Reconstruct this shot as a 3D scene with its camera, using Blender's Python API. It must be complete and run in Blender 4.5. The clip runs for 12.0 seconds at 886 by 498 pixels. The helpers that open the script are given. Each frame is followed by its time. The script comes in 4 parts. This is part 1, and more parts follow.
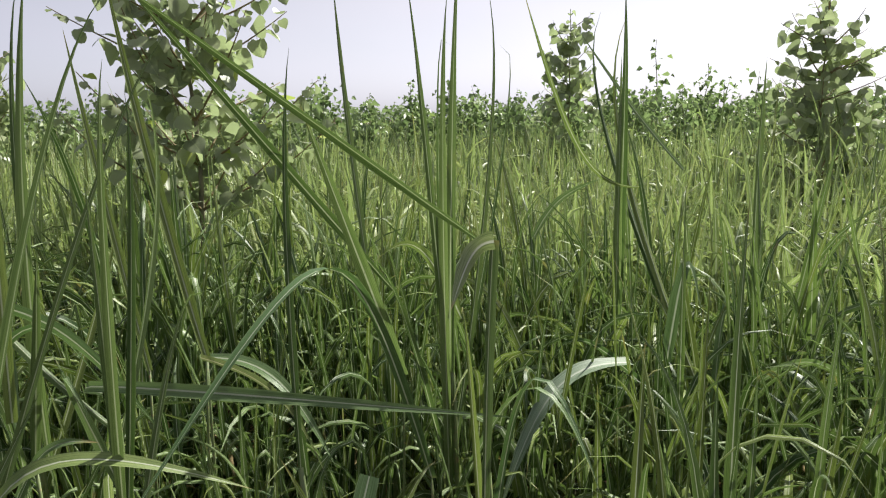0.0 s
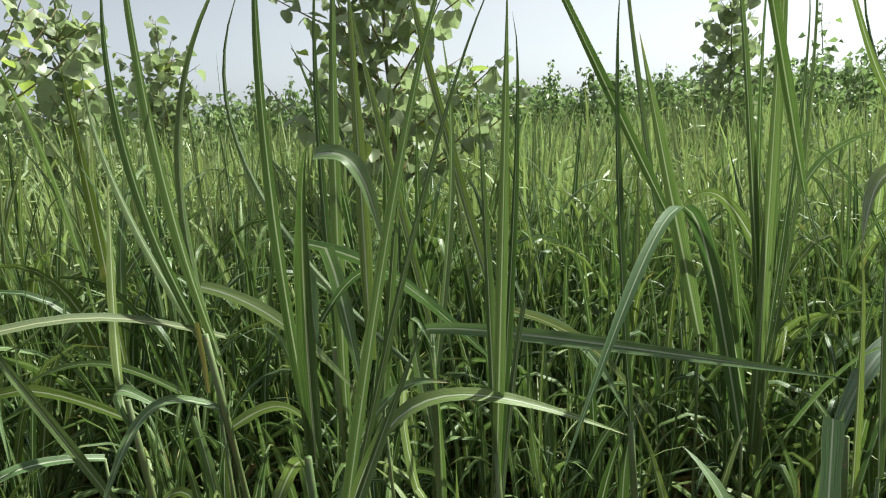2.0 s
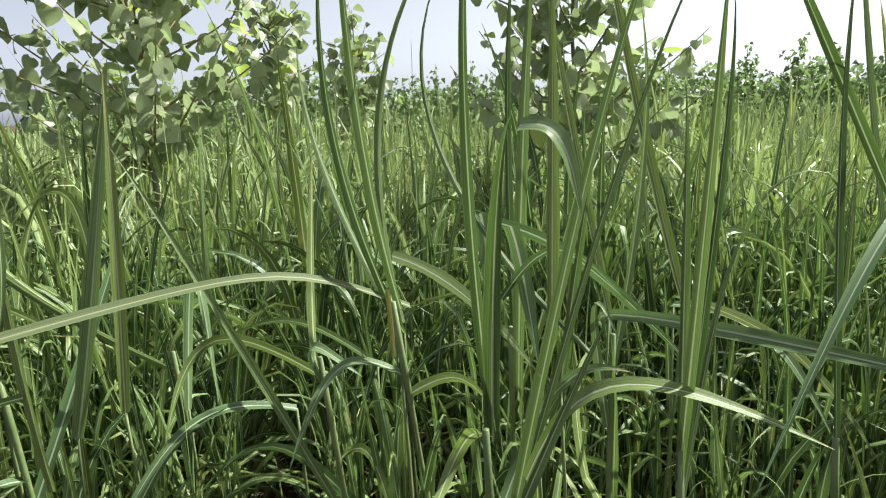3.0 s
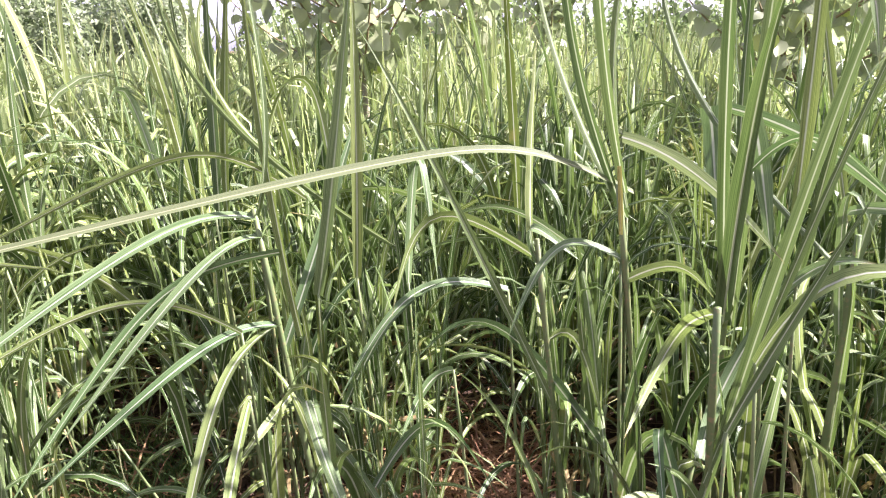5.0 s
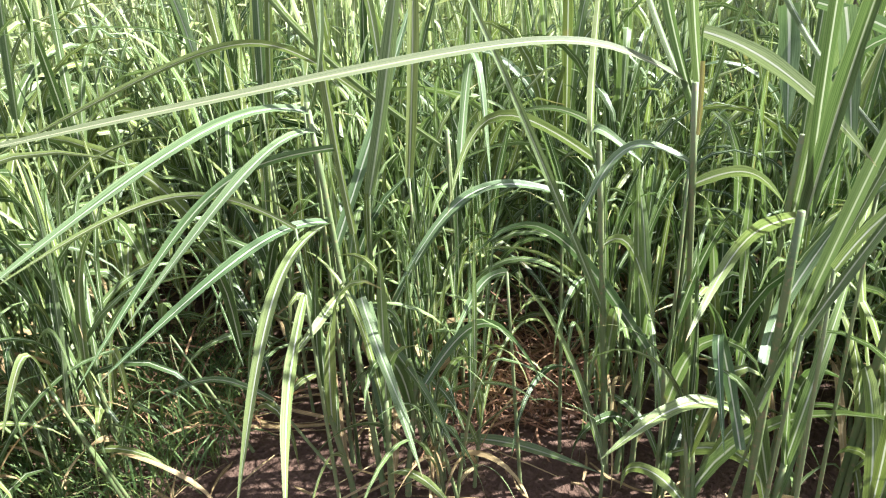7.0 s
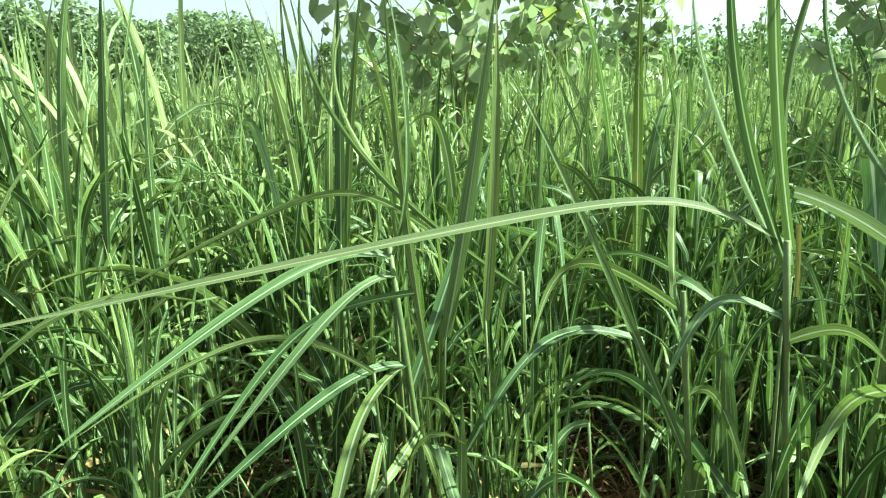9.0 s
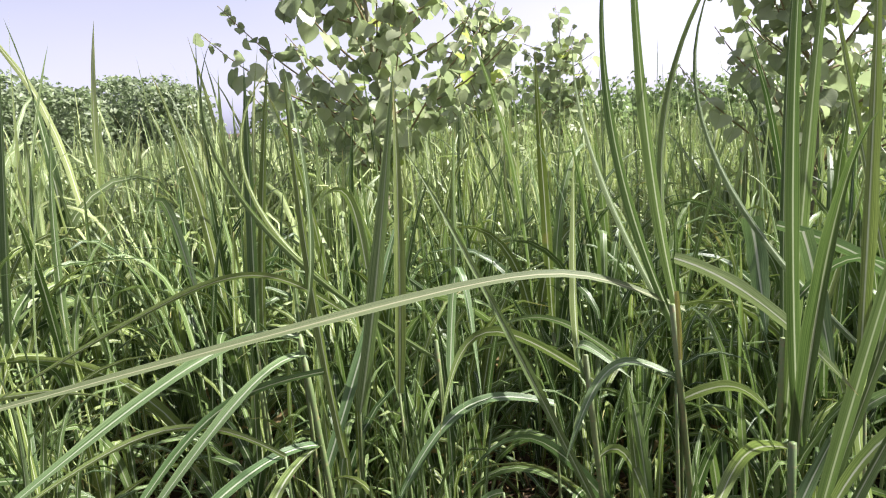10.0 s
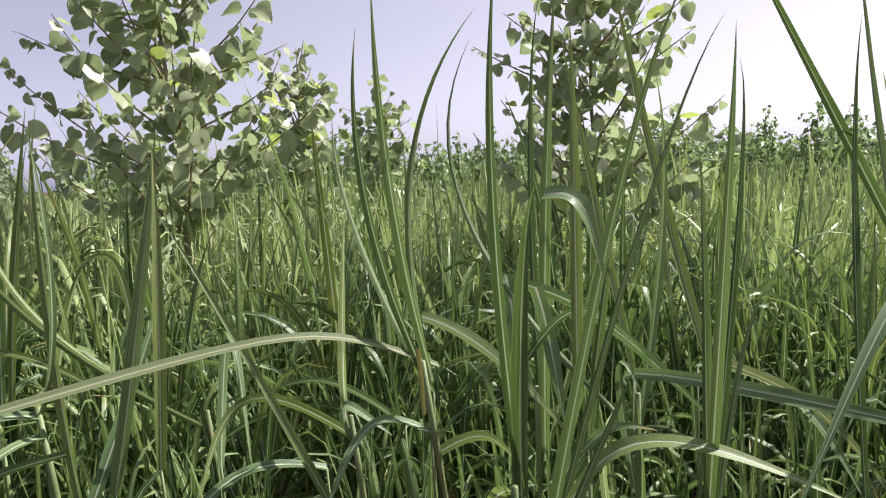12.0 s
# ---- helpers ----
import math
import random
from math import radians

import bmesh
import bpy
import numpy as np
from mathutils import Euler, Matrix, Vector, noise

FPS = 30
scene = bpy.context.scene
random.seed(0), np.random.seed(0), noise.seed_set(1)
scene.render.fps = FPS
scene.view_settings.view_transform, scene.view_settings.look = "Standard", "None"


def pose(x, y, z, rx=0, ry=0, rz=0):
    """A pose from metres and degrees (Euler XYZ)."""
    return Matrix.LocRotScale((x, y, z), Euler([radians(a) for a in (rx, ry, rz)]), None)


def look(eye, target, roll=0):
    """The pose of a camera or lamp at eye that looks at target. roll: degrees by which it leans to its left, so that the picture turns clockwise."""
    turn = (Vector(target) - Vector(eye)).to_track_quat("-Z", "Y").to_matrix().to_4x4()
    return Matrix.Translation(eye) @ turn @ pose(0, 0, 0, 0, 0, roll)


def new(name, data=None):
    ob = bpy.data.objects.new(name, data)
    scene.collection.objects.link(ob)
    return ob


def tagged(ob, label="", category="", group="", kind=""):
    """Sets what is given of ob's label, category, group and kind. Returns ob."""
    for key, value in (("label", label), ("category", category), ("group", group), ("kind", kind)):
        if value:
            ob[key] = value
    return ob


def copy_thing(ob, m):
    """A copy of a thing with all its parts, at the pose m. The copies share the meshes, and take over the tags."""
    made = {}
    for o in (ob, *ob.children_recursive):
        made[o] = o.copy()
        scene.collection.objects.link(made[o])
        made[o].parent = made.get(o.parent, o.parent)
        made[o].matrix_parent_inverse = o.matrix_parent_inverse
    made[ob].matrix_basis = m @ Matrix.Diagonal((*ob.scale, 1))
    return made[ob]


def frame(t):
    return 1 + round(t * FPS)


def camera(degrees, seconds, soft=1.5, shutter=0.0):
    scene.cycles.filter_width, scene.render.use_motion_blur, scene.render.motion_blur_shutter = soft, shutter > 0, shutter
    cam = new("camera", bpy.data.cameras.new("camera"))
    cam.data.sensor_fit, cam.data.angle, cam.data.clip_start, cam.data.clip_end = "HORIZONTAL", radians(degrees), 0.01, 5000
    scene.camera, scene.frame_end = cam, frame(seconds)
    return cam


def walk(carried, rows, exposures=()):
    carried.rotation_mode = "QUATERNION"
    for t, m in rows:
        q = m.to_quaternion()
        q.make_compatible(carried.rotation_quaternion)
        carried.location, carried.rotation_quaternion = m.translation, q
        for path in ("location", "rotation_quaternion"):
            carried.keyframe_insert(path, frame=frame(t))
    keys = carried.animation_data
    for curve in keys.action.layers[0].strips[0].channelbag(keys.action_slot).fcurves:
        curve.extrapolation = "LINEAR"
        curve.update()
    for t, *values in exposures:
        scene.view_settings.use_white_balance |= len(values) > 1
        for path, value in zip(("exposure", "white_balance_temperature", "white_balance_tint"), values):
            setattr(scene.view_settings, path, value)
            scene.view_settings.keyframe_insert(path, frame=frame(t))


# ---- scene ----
cam = camera(66.1, 12.0, soft=1.15)
PATH = [
    (0, (0.019, -0.018, 1.460), (-0.011, 1.946, 1.082), -1.24),
    (0.5, (0.004, 0.011, 1.431), (-0.093, 1.962, 1.005), -3.06),
    (1, (-0.175, -0.021, 1.399), (-0.161, 1.942, 1.018), -3.06),
    (1.5, (-0.344, -0.043, 1.381), (-0.380, 1.918, 0.987), -1.81),
    (2, (-0.387, -0.003, 1.379), (-0.767, 1.920, 0.978), -3.26),
    (2.5, (-0.407, 0.012, 1.368), (-1.079, 1.858, 0.996), -3.24),
    (3, (-0.419, -0.006, 1.365), (-1.264, 1.759, 0.951), -2.72),
    (3.5, (-0.437, -0.032, 1.339), (-1.427, 1.638, 0.858), -3.22),
    (3.7, (-0.447, -0.047, 1.329), (-1.500, 1.580, 0.834), -3.19),
    (5.3, (-0.478, -0.103, 1.277), (-1.771, 1.296, 0.668), -3.29),
    (5.5, (-0.483, -0.107, 1.272), (-1.801, 1.261, 0.648), -3.46),
    (6, (-0.510, -0.139, 1.265), (-1.826, 1.213, 0.601), -3.12),
    (6.5, (-0.532, -0.147, 1.264), (-1.815, 1.183, 0.499), -2.52),
    (6.7, (-0.536, -0.147, 1.259), (-1.791, 1.183, 0.450), -2.63),
    (8.3, (-0.617, -0.164, 1.238), (-1.832, 1.207, 0.436), -0.71),
    (8.5, (-0.622, -0.170, 1.259), (-1.907, 1.211, 0.594), -1.08),
    (9, (-0.618, -0.177, 1.326), (-2.013, 1.161, 0.812), -2.08),
    (9.5, (-0.581, -0.167, 1.349), (-1.996, 1.181, 0.919), -2.70),
    (10, (-0.549, -0.126, 1.374), (-1.843, 1.352, 0.999), -3.91),
    (10.5, (-0.492, -0.148, 1.398), (-1.679, 1.416, 1.018), -3.71),
    (11, (-0.449, -0.068, 1.380), (-1.535, 1.582, 1.064), -3.56),
    (11.5, (-0.406, -0.083, 1.404), (-1.421, 1.621, 1.154), -3.93),
    (12, (-0.405, -0.060, 1.374), (-1.312, 1.707, 1.143), -3.18),
]
EXPOSURES = [(0, 0.88, 6350, 8), (1, 0.7, 6330, -2), (2.0, 0.92, 6290, -6), (2.5, 0.98, 6280, -5), (3.2, 1.38, 6250, 2), (3.7, 1.78, 6200, 9), (5.3, 2.3, 6000, 33), (6.7, 2.33, 5770, 21),
             (7.9, 2.33, 5950, -10), (8.3, 2.33, 6150, -31), (8.7, 2.13, 6150, -34), (9.0, 1.74, 6200, -34), (9.25, 1.74, 6200, -3), (9.5, 1.73, 6150, 4), (10.0, 1.51, 6120, 15), (10.5, 1.48, 6150, 20), (11.0, 1.42, 6180, 20), (11.5, 1.18, 6150, 18), (12, 1.08, 6150, 16)]
walk(cam, [(t, look(eye, target, roll)) for t, eye, target, roll in PATH], EXPOSURES)

# ---- sky, sun, exposure ----
world = bpy.data.worlds.new("sky")
scene.world = world
world.use_nodes = True
wn = world.node_tree.nodes
wl = world.node_tree.links
wn.clear()
w_out = wn.new("ShaderNodeOutputWorld")
w_bg = wn.new("ShaderNodeBackground")
w_sky = wn.new("ShaderNodeTexSky")
w_sky.sky_type = "NISHITA"
w_sky.sun_disc = False
w_sky.sun_elevation = radians(47)
w_sky.sun_rotation = radians(42)
w_sky.air_density = 1.0
w_sky.dust_density = 1.6
w_sky.ozone_density = 1.0
w_sky.altitude = 200
w_coord = wn.new("ShaderNodeTexCoord")
w_noise = wn.new("ShaderNodeTexNoise")
w_noise.inputs["Scale"].default_value = 1.6
w_noise.inputs["Detail"].default_value = 5.0
w_map = wn.new("ShaderNodeMapping")
w_map.inputs["Scale"].default_value = (1.0, 1.0, 2.6)
w_ramp = wn.new("ShaderNodeValToRGB")
w_ramp.color_ramp.elements[0].position = 0.25
w_ramp.color_ramp.elements[0].color = (0.7, 0.7, 0.7, 1)
w_ramp.color_ramp.elements[1].position = 0.75
w_ramp.color_ramp.elements[1].color = (1, 1, 1, 1)
w_mix = wn.new("ShaderNodeMix")
w_mix.data_type = "RGBA"
w_grey = wn.new("ShaderNodeRGBToBW")
w_veil = wn.new("ShaderNodeMix")                    # thin high cloud, as bright as the sky behind it
w_veil.data_type = "RGBA"
w_veil.blend_type = "MULTIPLY"
w_veil.inputs["Factor"].default_value = 1.0
w_veil.inputs["B"].default_value = (1.04, 0.99, 1.05, 1)
wl.new(w_sky.outputs["Color"], w_grey.inputs["Color"])
wl.new(w_grey.outputs["Val"], w_veil.inputs["A"])
w_haze = wn.new("ShaderNodeMix")
w_haze.data_type = "RGBA"
w_haze.blend_type = "ADD"
w_haze.inputs["Factor"].default_value = 1.0
w_dot = wn.new("ShaderNodeVectorMath")             # thin cloud glows towards the sun
w_dot.operation = "DOT_PRODUCT"
w_dot.inputs[1].default_value = (0.456, 0.507, 0.731)
wl.new(w_coord.outputs["Generated"], w_dot.inputs[0])
w_glow = wn.new("ShaderNodeMapRange")
w_glow.inputs["From Min"].default_value = -0.25
w_glow.inputs["From Max"].default_value = 0.72
w_tone = wn.new("ShaderNodeValToRGB")
w_tone.color_ramp.interpolation = "EASE"
w_tone.color_ramp.elements[0].color = (0.10, 0.105, 0.185, 1)
w_tone.color_ramp.elements[1].color = (0.245, 0.238, 0.29, 1)
w_gain = wn.new("ShaderNodeMix")
w_gain.data_type = "RGBA"
w_gain.blend_type = "MULTIPLY"
w_gain.inputs["Factor"].default_value = 1.0
w_gain.inputs["B"].default_value = (10, 10, 10, 1)
wl.new(w_dot.outputs["Value"], w_glow.inputs["Value"])
wl.new(w_glow.outputs["Result"], w_tone.inputs["Fac"])
wl.new(w_tone.outputs["Color"], w_gain.inputs["A"])
wl.new(w_gain.outputs["Result"], w_haze.inputs["B"])
wl.new(w_veil.outputs["Result"], w_haze.inputs["A"])
wl.new(w_haze.outputs["Result"], w_mix.inputs["B"])
wl.new(w_coord.outputs["Generated"], w_map.inputs["Vector"])
wl.new(w_map.outputs["Vector"], w_noise.inputs["Vector"])
wl.new(w_noise.outputs["Fac"], w_ramp.inputs["Fac"])
wl.new(w_ramp.outputs["Color"], w_mix.inputs["Factor"])
wl.new(w_sky.outputs["Color"], w_mix.inputs["A"])
wl.new(w_mix.outputs["Result"], w_bg.inputs["Color"])
w_bg.inputs["Strength"].default_value = 0.059
wl.new(w_bg.outputs["Background"], w_out.inputs["Surface"])

sun = new("sun", bpy.data.lights.new("sun", "SUN"))
sun.data.energy = 5.0
sun.data.angle = radians(1.0)
sun.data.color = (1.0, 0.95, 0.86)
sun.matrix_world = look((18.26, 20.28, 29.25), (0, 0, 0))


# ---- materials ----
def nodes_of(name):
    m = bpy.data.materials.new(name)
    m.use_nodes = True
    n, l = m.node_tree.nodes, m.node_tree.links
    n.clear()
    return m, n, l, n.new("ShaderNodeOutputMaterial")


def math_node(n, l, op, a, b=None, c=None, clamp=False):
    k = n.new("ShaderNodeMath")
    k.operation = op
    k.use_clamp = clamp
    for i, v in enumerate((a, b, c)):
        if v is None:
            continue
        if isinstance(v, (int, float)):
            k.inputs[i].default_value = v
        else:
            l.new(v, k.inputs[i])
    return k.outputs[0]


def mix_colour(n, l, fac, a, b, blend="MIX"):
    k = n.new("ShaderNodeMix")
    k.data_type = "RGBA"
    k.blend_type = blend
    for key, v in (("Factor", fac), ("A", a), ("B", b)):
        s = k.inputs[key]
        if isinstance(v, (int, float)):
            s.default_value = v
        elif isinstance(v, tuple):
            s.default_value = (*v, 1)
        else:
            l.new(v, s)
    return k.outputs["Result"]


def cane_leaf_material(name, dark, light, rib, yellow=(0.25, 0.29, 0.065), dry=(0.42, 0.3, 0.13), dry_share=0.06, thin=0.27, rough=0.42):
    """Grass blade: pale midrib along the middle, fine parallel veins, drying tips and blotches, light shining through."""
    m, n, l, out = nodes_of(name)
    uv = n.new("ShaderNodeUVMap").outputs["UV"]
    sep = n.new("ShaderNodeSeparateXYZ")
    l.new(uv, sep.inputs[0])
    u, v = sep.outputs["X"], sep.outputs["Y"]
    info = n.new("ShaderNodeObjectInfo").outputs["Random"]
    isle = n.new("ShaderNodeNewGeometry").outputs["Random Per Island"]
    rnd = math_node(n, l, "FRACT", math_node(n, l, "ADD", info, math_node(n, l, "MULTIPLY", isle, 3.7)))
    rnd2 = math_node(n, l, "FRACT", math_node(n, l, "MULTIPLY", rnd, 17.3))
    geo = n.new("ShaderNodeNewGeometry").outputs["Position"]
    blot = n.new("ShaderNodeTexNoise")
    blot.inputs["Scale"].default_value = 9.0
    blot.inputs["Detail"].default_value = 4.0
    l.new(geo, blot.inputs["Vector"])
    base = mix_colour(n, l, rnd, dark, light)
    base = mix_colour(n, l, math_node(n, l, "MULTIPLY", blot.outputs["Fac"], 0.36), base, light)
    base = mix_colour(n, l, math_node(n, l, "MULTIPLY", math_node(n, l, "GREATER_THAN", rnd2, 0.72), 0.35), base, yellow)
    # veins run the length of the blade
    stretch = n.new("ShaderNodeCombineXYZ")
    l.new(math_node(n, l, "MULTIPLY", u, 26.0), stretch.inputs[0])
    l.new(math_node(n, l, "MULTIPLY", v, 3.0), stretch.inputs[1])
    l.new(math_node(n, l, "MULTIPLY", rnd, 50.0), stretch.inputs[2])
    vein = n.new("ShaderNodeTexNoise")
    vein.inputs["Scale"].default_value = 1.0
    vein.inputs["Detail"].default_value = 2.0
    l.new(stretch.outputs[0], vein.inputs["Vector"])
    vf = math_node(n, l, "MULTIPLY_ADD", math_node(n, l, "SUBTRACT", vein.outputs["Fac"], 0.5), 3.0, 0.5, clamp=True)
    base = mix_colour(n, l, vf, mix_colour(n, l, 1.0, base, (0.6, 0.66, 0.58), "MULTIPLY"), mix_colour(n, l, 1.0, base, (1.4, 1.32, 1.45), "MULTIPLY"))
    # midrib, narrowing to the tip
    off = math_node(n, l, "ABSOLUTE", math_node(n, l, "SUBTRACT", u, 0.5))
    half = math_node(n, l, "MULTIPLY_ADD", v, -0.045, 0.095)
    edge = math_node(n, l, "MULTIPLY", math_node(n, l, "SUBTRACT", off, 0.42), 5.0, clamp=True)
    base = mix_colour(n, l, math_node(n, l, "MULTIPLY", edge, 0.5), base, (0.3, 0.34, 0.19))
    half = math_node(n, l, "ADD", half, math_node(n, l, "MULTIPLY", math_node(n, l, "SUBTRACT", vein.outputs["Fac"], 0.5), 0.05))
    ribf = math_node(n, l, "MULTIPLY", math_node(n, l, "SUBTRACT", half, off), 22.0, clamp=True)
    ribf = math_node(n, l, "MULTIPLY", ribf, math_node(n, l, "MULTIPLY_ADD", rnd2, 0.35, 0.65))
    base = mix_colour(n, l, ribf, base, rib)
    # dry tips, edges and spots
    tip = math_node(n, l, "ADD", math_node(n, l, "MULTIPLY", math_node(n, l, "SUBTRACT", v, 0.9), 8.0),
                    math_node(n, l, "MULTIPLY", math_node(n, l, "SUBTRACT", blot.outputs["Fac"], 0.55), 3.0))
    tip = math_node(n, l, "MULTIPLY", tip, math_node(n, l, "GREATER_THAN", rnd2, 0.55), clamp=True)
    spot = math_node(n, l, "MULTIPLY", math_node(n, l, "SUBTRACT", blot.outputs["Fac"], 0.72 - dry_share), 6.0, clamp=True)
    base = mix_colour(n, l, math_node(n, l, "MULTIPLY", math_node(n, l, "MAXIMUM", tip, spot), 0.7), base, dry)
    p = n.new("ShaderNodeBsdfPrincipled")
    l.new(base, p.inputs["Base Color"])
    l.new(math_node(n, l, "MULTIPLY_ADD", vein.outputs["Fac"], 0.25, rough - 0.1), p.inputs["Roughness"])
    p.inputs["Specular IOR Level"].default_value = 0.26
    bump = n.new("ShaderNodeBump")
    bump.inputs["Strength"].default_value = 0.25
    bump.inputs["Distance"].default_value = 0.002
    l.new(vein.outputs["Fac"], bump.inputs["Height"])
    l.new(bump.outputs["Normal"], p.inputs["Normal"])
    tr = n.new("ShaderNodeBsdfTranslucent")
    warm = mix_colour(n, l, math_node(n, l, "MULTIPLY_ADD", ribf, -0.9, 0.95, clamp=True), base, (1.06, 1.16, 0.74), "MULTIPLY")
    l.new(warm, tr.inputs["Color"])
    mx = n.new("ShaderNodeMixShader")
    mx.inputs[0].default_value = thin
    l.new(p.outputs[0], mx.inputs[1])
    l.new(tr.outputs[0], mx.inputs[2])
    l.new(mx.outputs[0], out.inputs["Surface"])
    return m


def noisy_material(name, a, b, scale=8.0, rough=0.85, fine=60.0, bump=0.4, dist=0.01, spec=0.3, third=None):
    m, n, l, out = nodes_of(name)
    geo = n.new("ShaderNodeNewGeometry")
    info = n.new("ShaderNodeObjectInfo").outputs["Random"]
    big = n.new("ShaderNodeTexNoise")
    big.inputs["Scale"].default_value = scale
    big.inputs["Detail"].default_value = 6.0
    small = n.new("ShaderNodeTexNoise")
    small.inputs["Scale"].default_value = fine
    small.inputs["Detail"].default_value = 4.0
    l.new(geo.outputs["Position"], big.inputs["Vector"])
    l.new(geo.outputs["Position"], small.inputs["Vector"])
    f = math_node(n, l, "MULTIPLY_ADD", math_node(n, l, "SUBTRACT", big.outputs["Fac"], 0.5), 2.2, 0.5, clamp=True)
    c = mix_colour(n, l, f, a, b)
    rnd = math_node(n, l, "FRACT", math_node(n, l, "ADD", info, geo.outputs["Random Per Island"]))
    c = mix_colour(n, l, math_node(n, l, "MULTIPLY", rnd, 0.5), c, b)
    if third:
        c = mix_colour(n, l, math_node(n, l, "MULTIPLY", math_node(n, l, "SUBTRACT", small.outputs["Fac"], 0.55), 5.0, clamp=True), c, third)
    p = n.new("ShaderNodeBsdfPrincipled")
    l.new(c, p.inputs["Base Color"])
    p.inputs["Roughness"].default_value = rough
    p.inputs["Specular IOR Level"].default_value = spec
    bp = n.new("ShaderNodeBump")
    bp.inputs["Strength"].default_value = bump
    bp.inputs["Distance"].default_value = dist
    l.new(small.outputs["Fac"], bp.inputs["Height"])
    l.new(bp.outputs["Normal"], p.inputs["Normal"])
    l.new(p.outputs[0], out.inputs["Surface"])
    return m


def poplar_leaf_material(name, dark, light, young):
    m, n, l, out = nodes_of(name)
    geo = n.new("ShaderNodeNewGeometry")
    info = n.new("ShaderNodeObjectInfo").outputs["Random"]
    rnd = math_node(n, l, "FRACT", math_node(n, l, "ADD", info, math_node(n, l, "MULTIPLY", geo.outputs["Random Per Island"], 5.3)))
    ns = n.new("ShaderNodeTexNoise")
    ns.inputs["Scale"].default_value = 35.0
    ns.inputs["Detail"].default_value = 4.0
    l.new(geo.outputs["Position"], ns.inputs["Vector"])
    c = mix_colour(n, l, rnd, dark, light)
    c = mix_colour(n, l, math_node(n, l, "MULTIPLY", ns.outputs["Fac"], 0.5), c, light)
    c = mix_colour(n, l, math_node(n, l, "MULTIPLY", math_node(n, l, "GREATER_THAN", rnd, 0.975), 0.8), c, young)
    # pale midrib and side veins
    sep = n.new("ShaderNodeSeparateXYZ")
    l.new(n.new("ShaderNodeUVMap").outputs["UV"], sep.inputs[0])
    off = math_node(n, l, "ABSOLUTE", math_node(n, l, "SUBTRACT", sep.outputs["X"], 0.5))
    rib = math_node(n, l, "LESS_THAN", off, 0.022)
    side = math_node(n, l, "FRACT", math_node(n, l, "MULTIPLY", math_node(n, l, "SUBTRACT", sep.outputs["Y"], math_node(n, l, "MULTIPLY", off, 0.9)), 7.0))
    rib = math_node(n, l, "MAXIMUM", rib, math_node(n, l, "MULTIPLY", math_node(n, l, "LESS_THAN", side, 0.1), 0.6))
    c = mix_colour(n, l, math_node(n, l, "MULTIPLY", rib, 0.5), c, (0.35, 0.4, 0.2))
    p = n.new("ShaderNodeBsdfPrincipled")
    l.new(c, p.inputs["Base Color"])
    p.inputs["Roughness"].default_value = 0.42
    p.inputs["Specular IOR Level"].default_value = 0.45
    bp = n.new("ShaderNodeBump")
    bp.inputs["Strength"].default_value = 0.3
    bp.inputs["Distance"].default_value = 0.004
    l.new(ns.outputs["Fac"], bp.inputs["Height"])
    l.new(bp.outputs["Normal"], p.inputs["Normal"])
    tr = n.new("ShaderNodeBsdfTranslucent")
    l.new(mix_colour(n, l, 1.0, c, (0.92, 1.02, 0.84), "MULTIPLY"), tr.inputs["Color"])
    mx = n.new("ShaderNodeMixShader")
    mx.inputs[0].default_value = 0.43
    l.new(p.outputs[0], mx.inputs[1])
    l.new(tr.outputs[0], mx.inputs[2])
    l.new(mx.outputs[0], out.inputs["Surface"])
    return m


M_LEAF = cane_leaf_material("cane_leaf", (0.011, 0.037, 0.008), (0.155, 0.225, 0.070), (0.46, 0.50, 0.35), thin=0.26, rough=0.35)
M_EDGE = cane_leaf_material("cane_leaf_edge", (0.042, 0.080, 0.022), (0.14, 0.192, 0.072), (0.42, 0.47, 0.30), dry_share=0.02, thin=0.36, rough=0.44)
# arching blades: the sky's pale sheen on upper faces is mixed into the colour
M_ARCH = cane_leaf_material("cane_leaf_arch_sheen", (0.060, 0.115, 0.040), (0.165, 0.235, 0.098), (0.48, 0.51, 0.38), dry_share=0.03, thin=0.28, rough=0.38)
M_PALE = cane_leaf_material("cane_leaf_underside", (0.12, 0.175, 0.105), (0.22, 0.28, 0.185), (0.50, 0.53, 0.43), dry_share=0.0, thin=0.22, rough=0.5)
M_TAN = cane_leaf_material("cane_leaf_ageing", (0.075, 0.11, 0.042), (0.14, 0.17, 0.078), (0.40, 0.385, 0.24), (0.17, 0.17, 0.075), (0.26, 0.20, 0.09), dry_share=0.08, thin=0.25, rough=0.6)
# same leaf as cane_leaf, paler: the field's sunlit brightness put into the colour
M_FIELD_LIT = cane_leaf_material("cane_leaf_far_lit", (0.014, 0.042, 0.012), (0.39, 0.475, 0.20), (0.60, 0.64, 0.46), (0.33, 0.34, 0.13), thin=0.29, rough=0.4)
M_STRAW = cane_leaf_material("dry_cane_leaf", (0.19, 0.13, 0.050), (0.40, 0.32, 0.15), (0.46, 0.39, 0.22), (0.34, 0.26, 0.10), dry_share=0.2, thin=0.25, rough=0.7)
M_WITHER = cane_leaf_material("withering_leaf", (0.20, 0.19, 0.045), (0.36, 0.33, 0.10), (0.42, 0.38, 0.18), (0.28, 0.19, 0.07), dry_share=0.12, thin=0.3, rough=0.6)
M_RUST = cane_leaf_material("rusty_straw", (0.15, 0.07, 0.035), (0.34, 0.19, 0.10), (0.34, 0.22, 0.13), (0.28, 0.16, 0.07), dry_share=0.2, thin=0.2, rough=0.75)
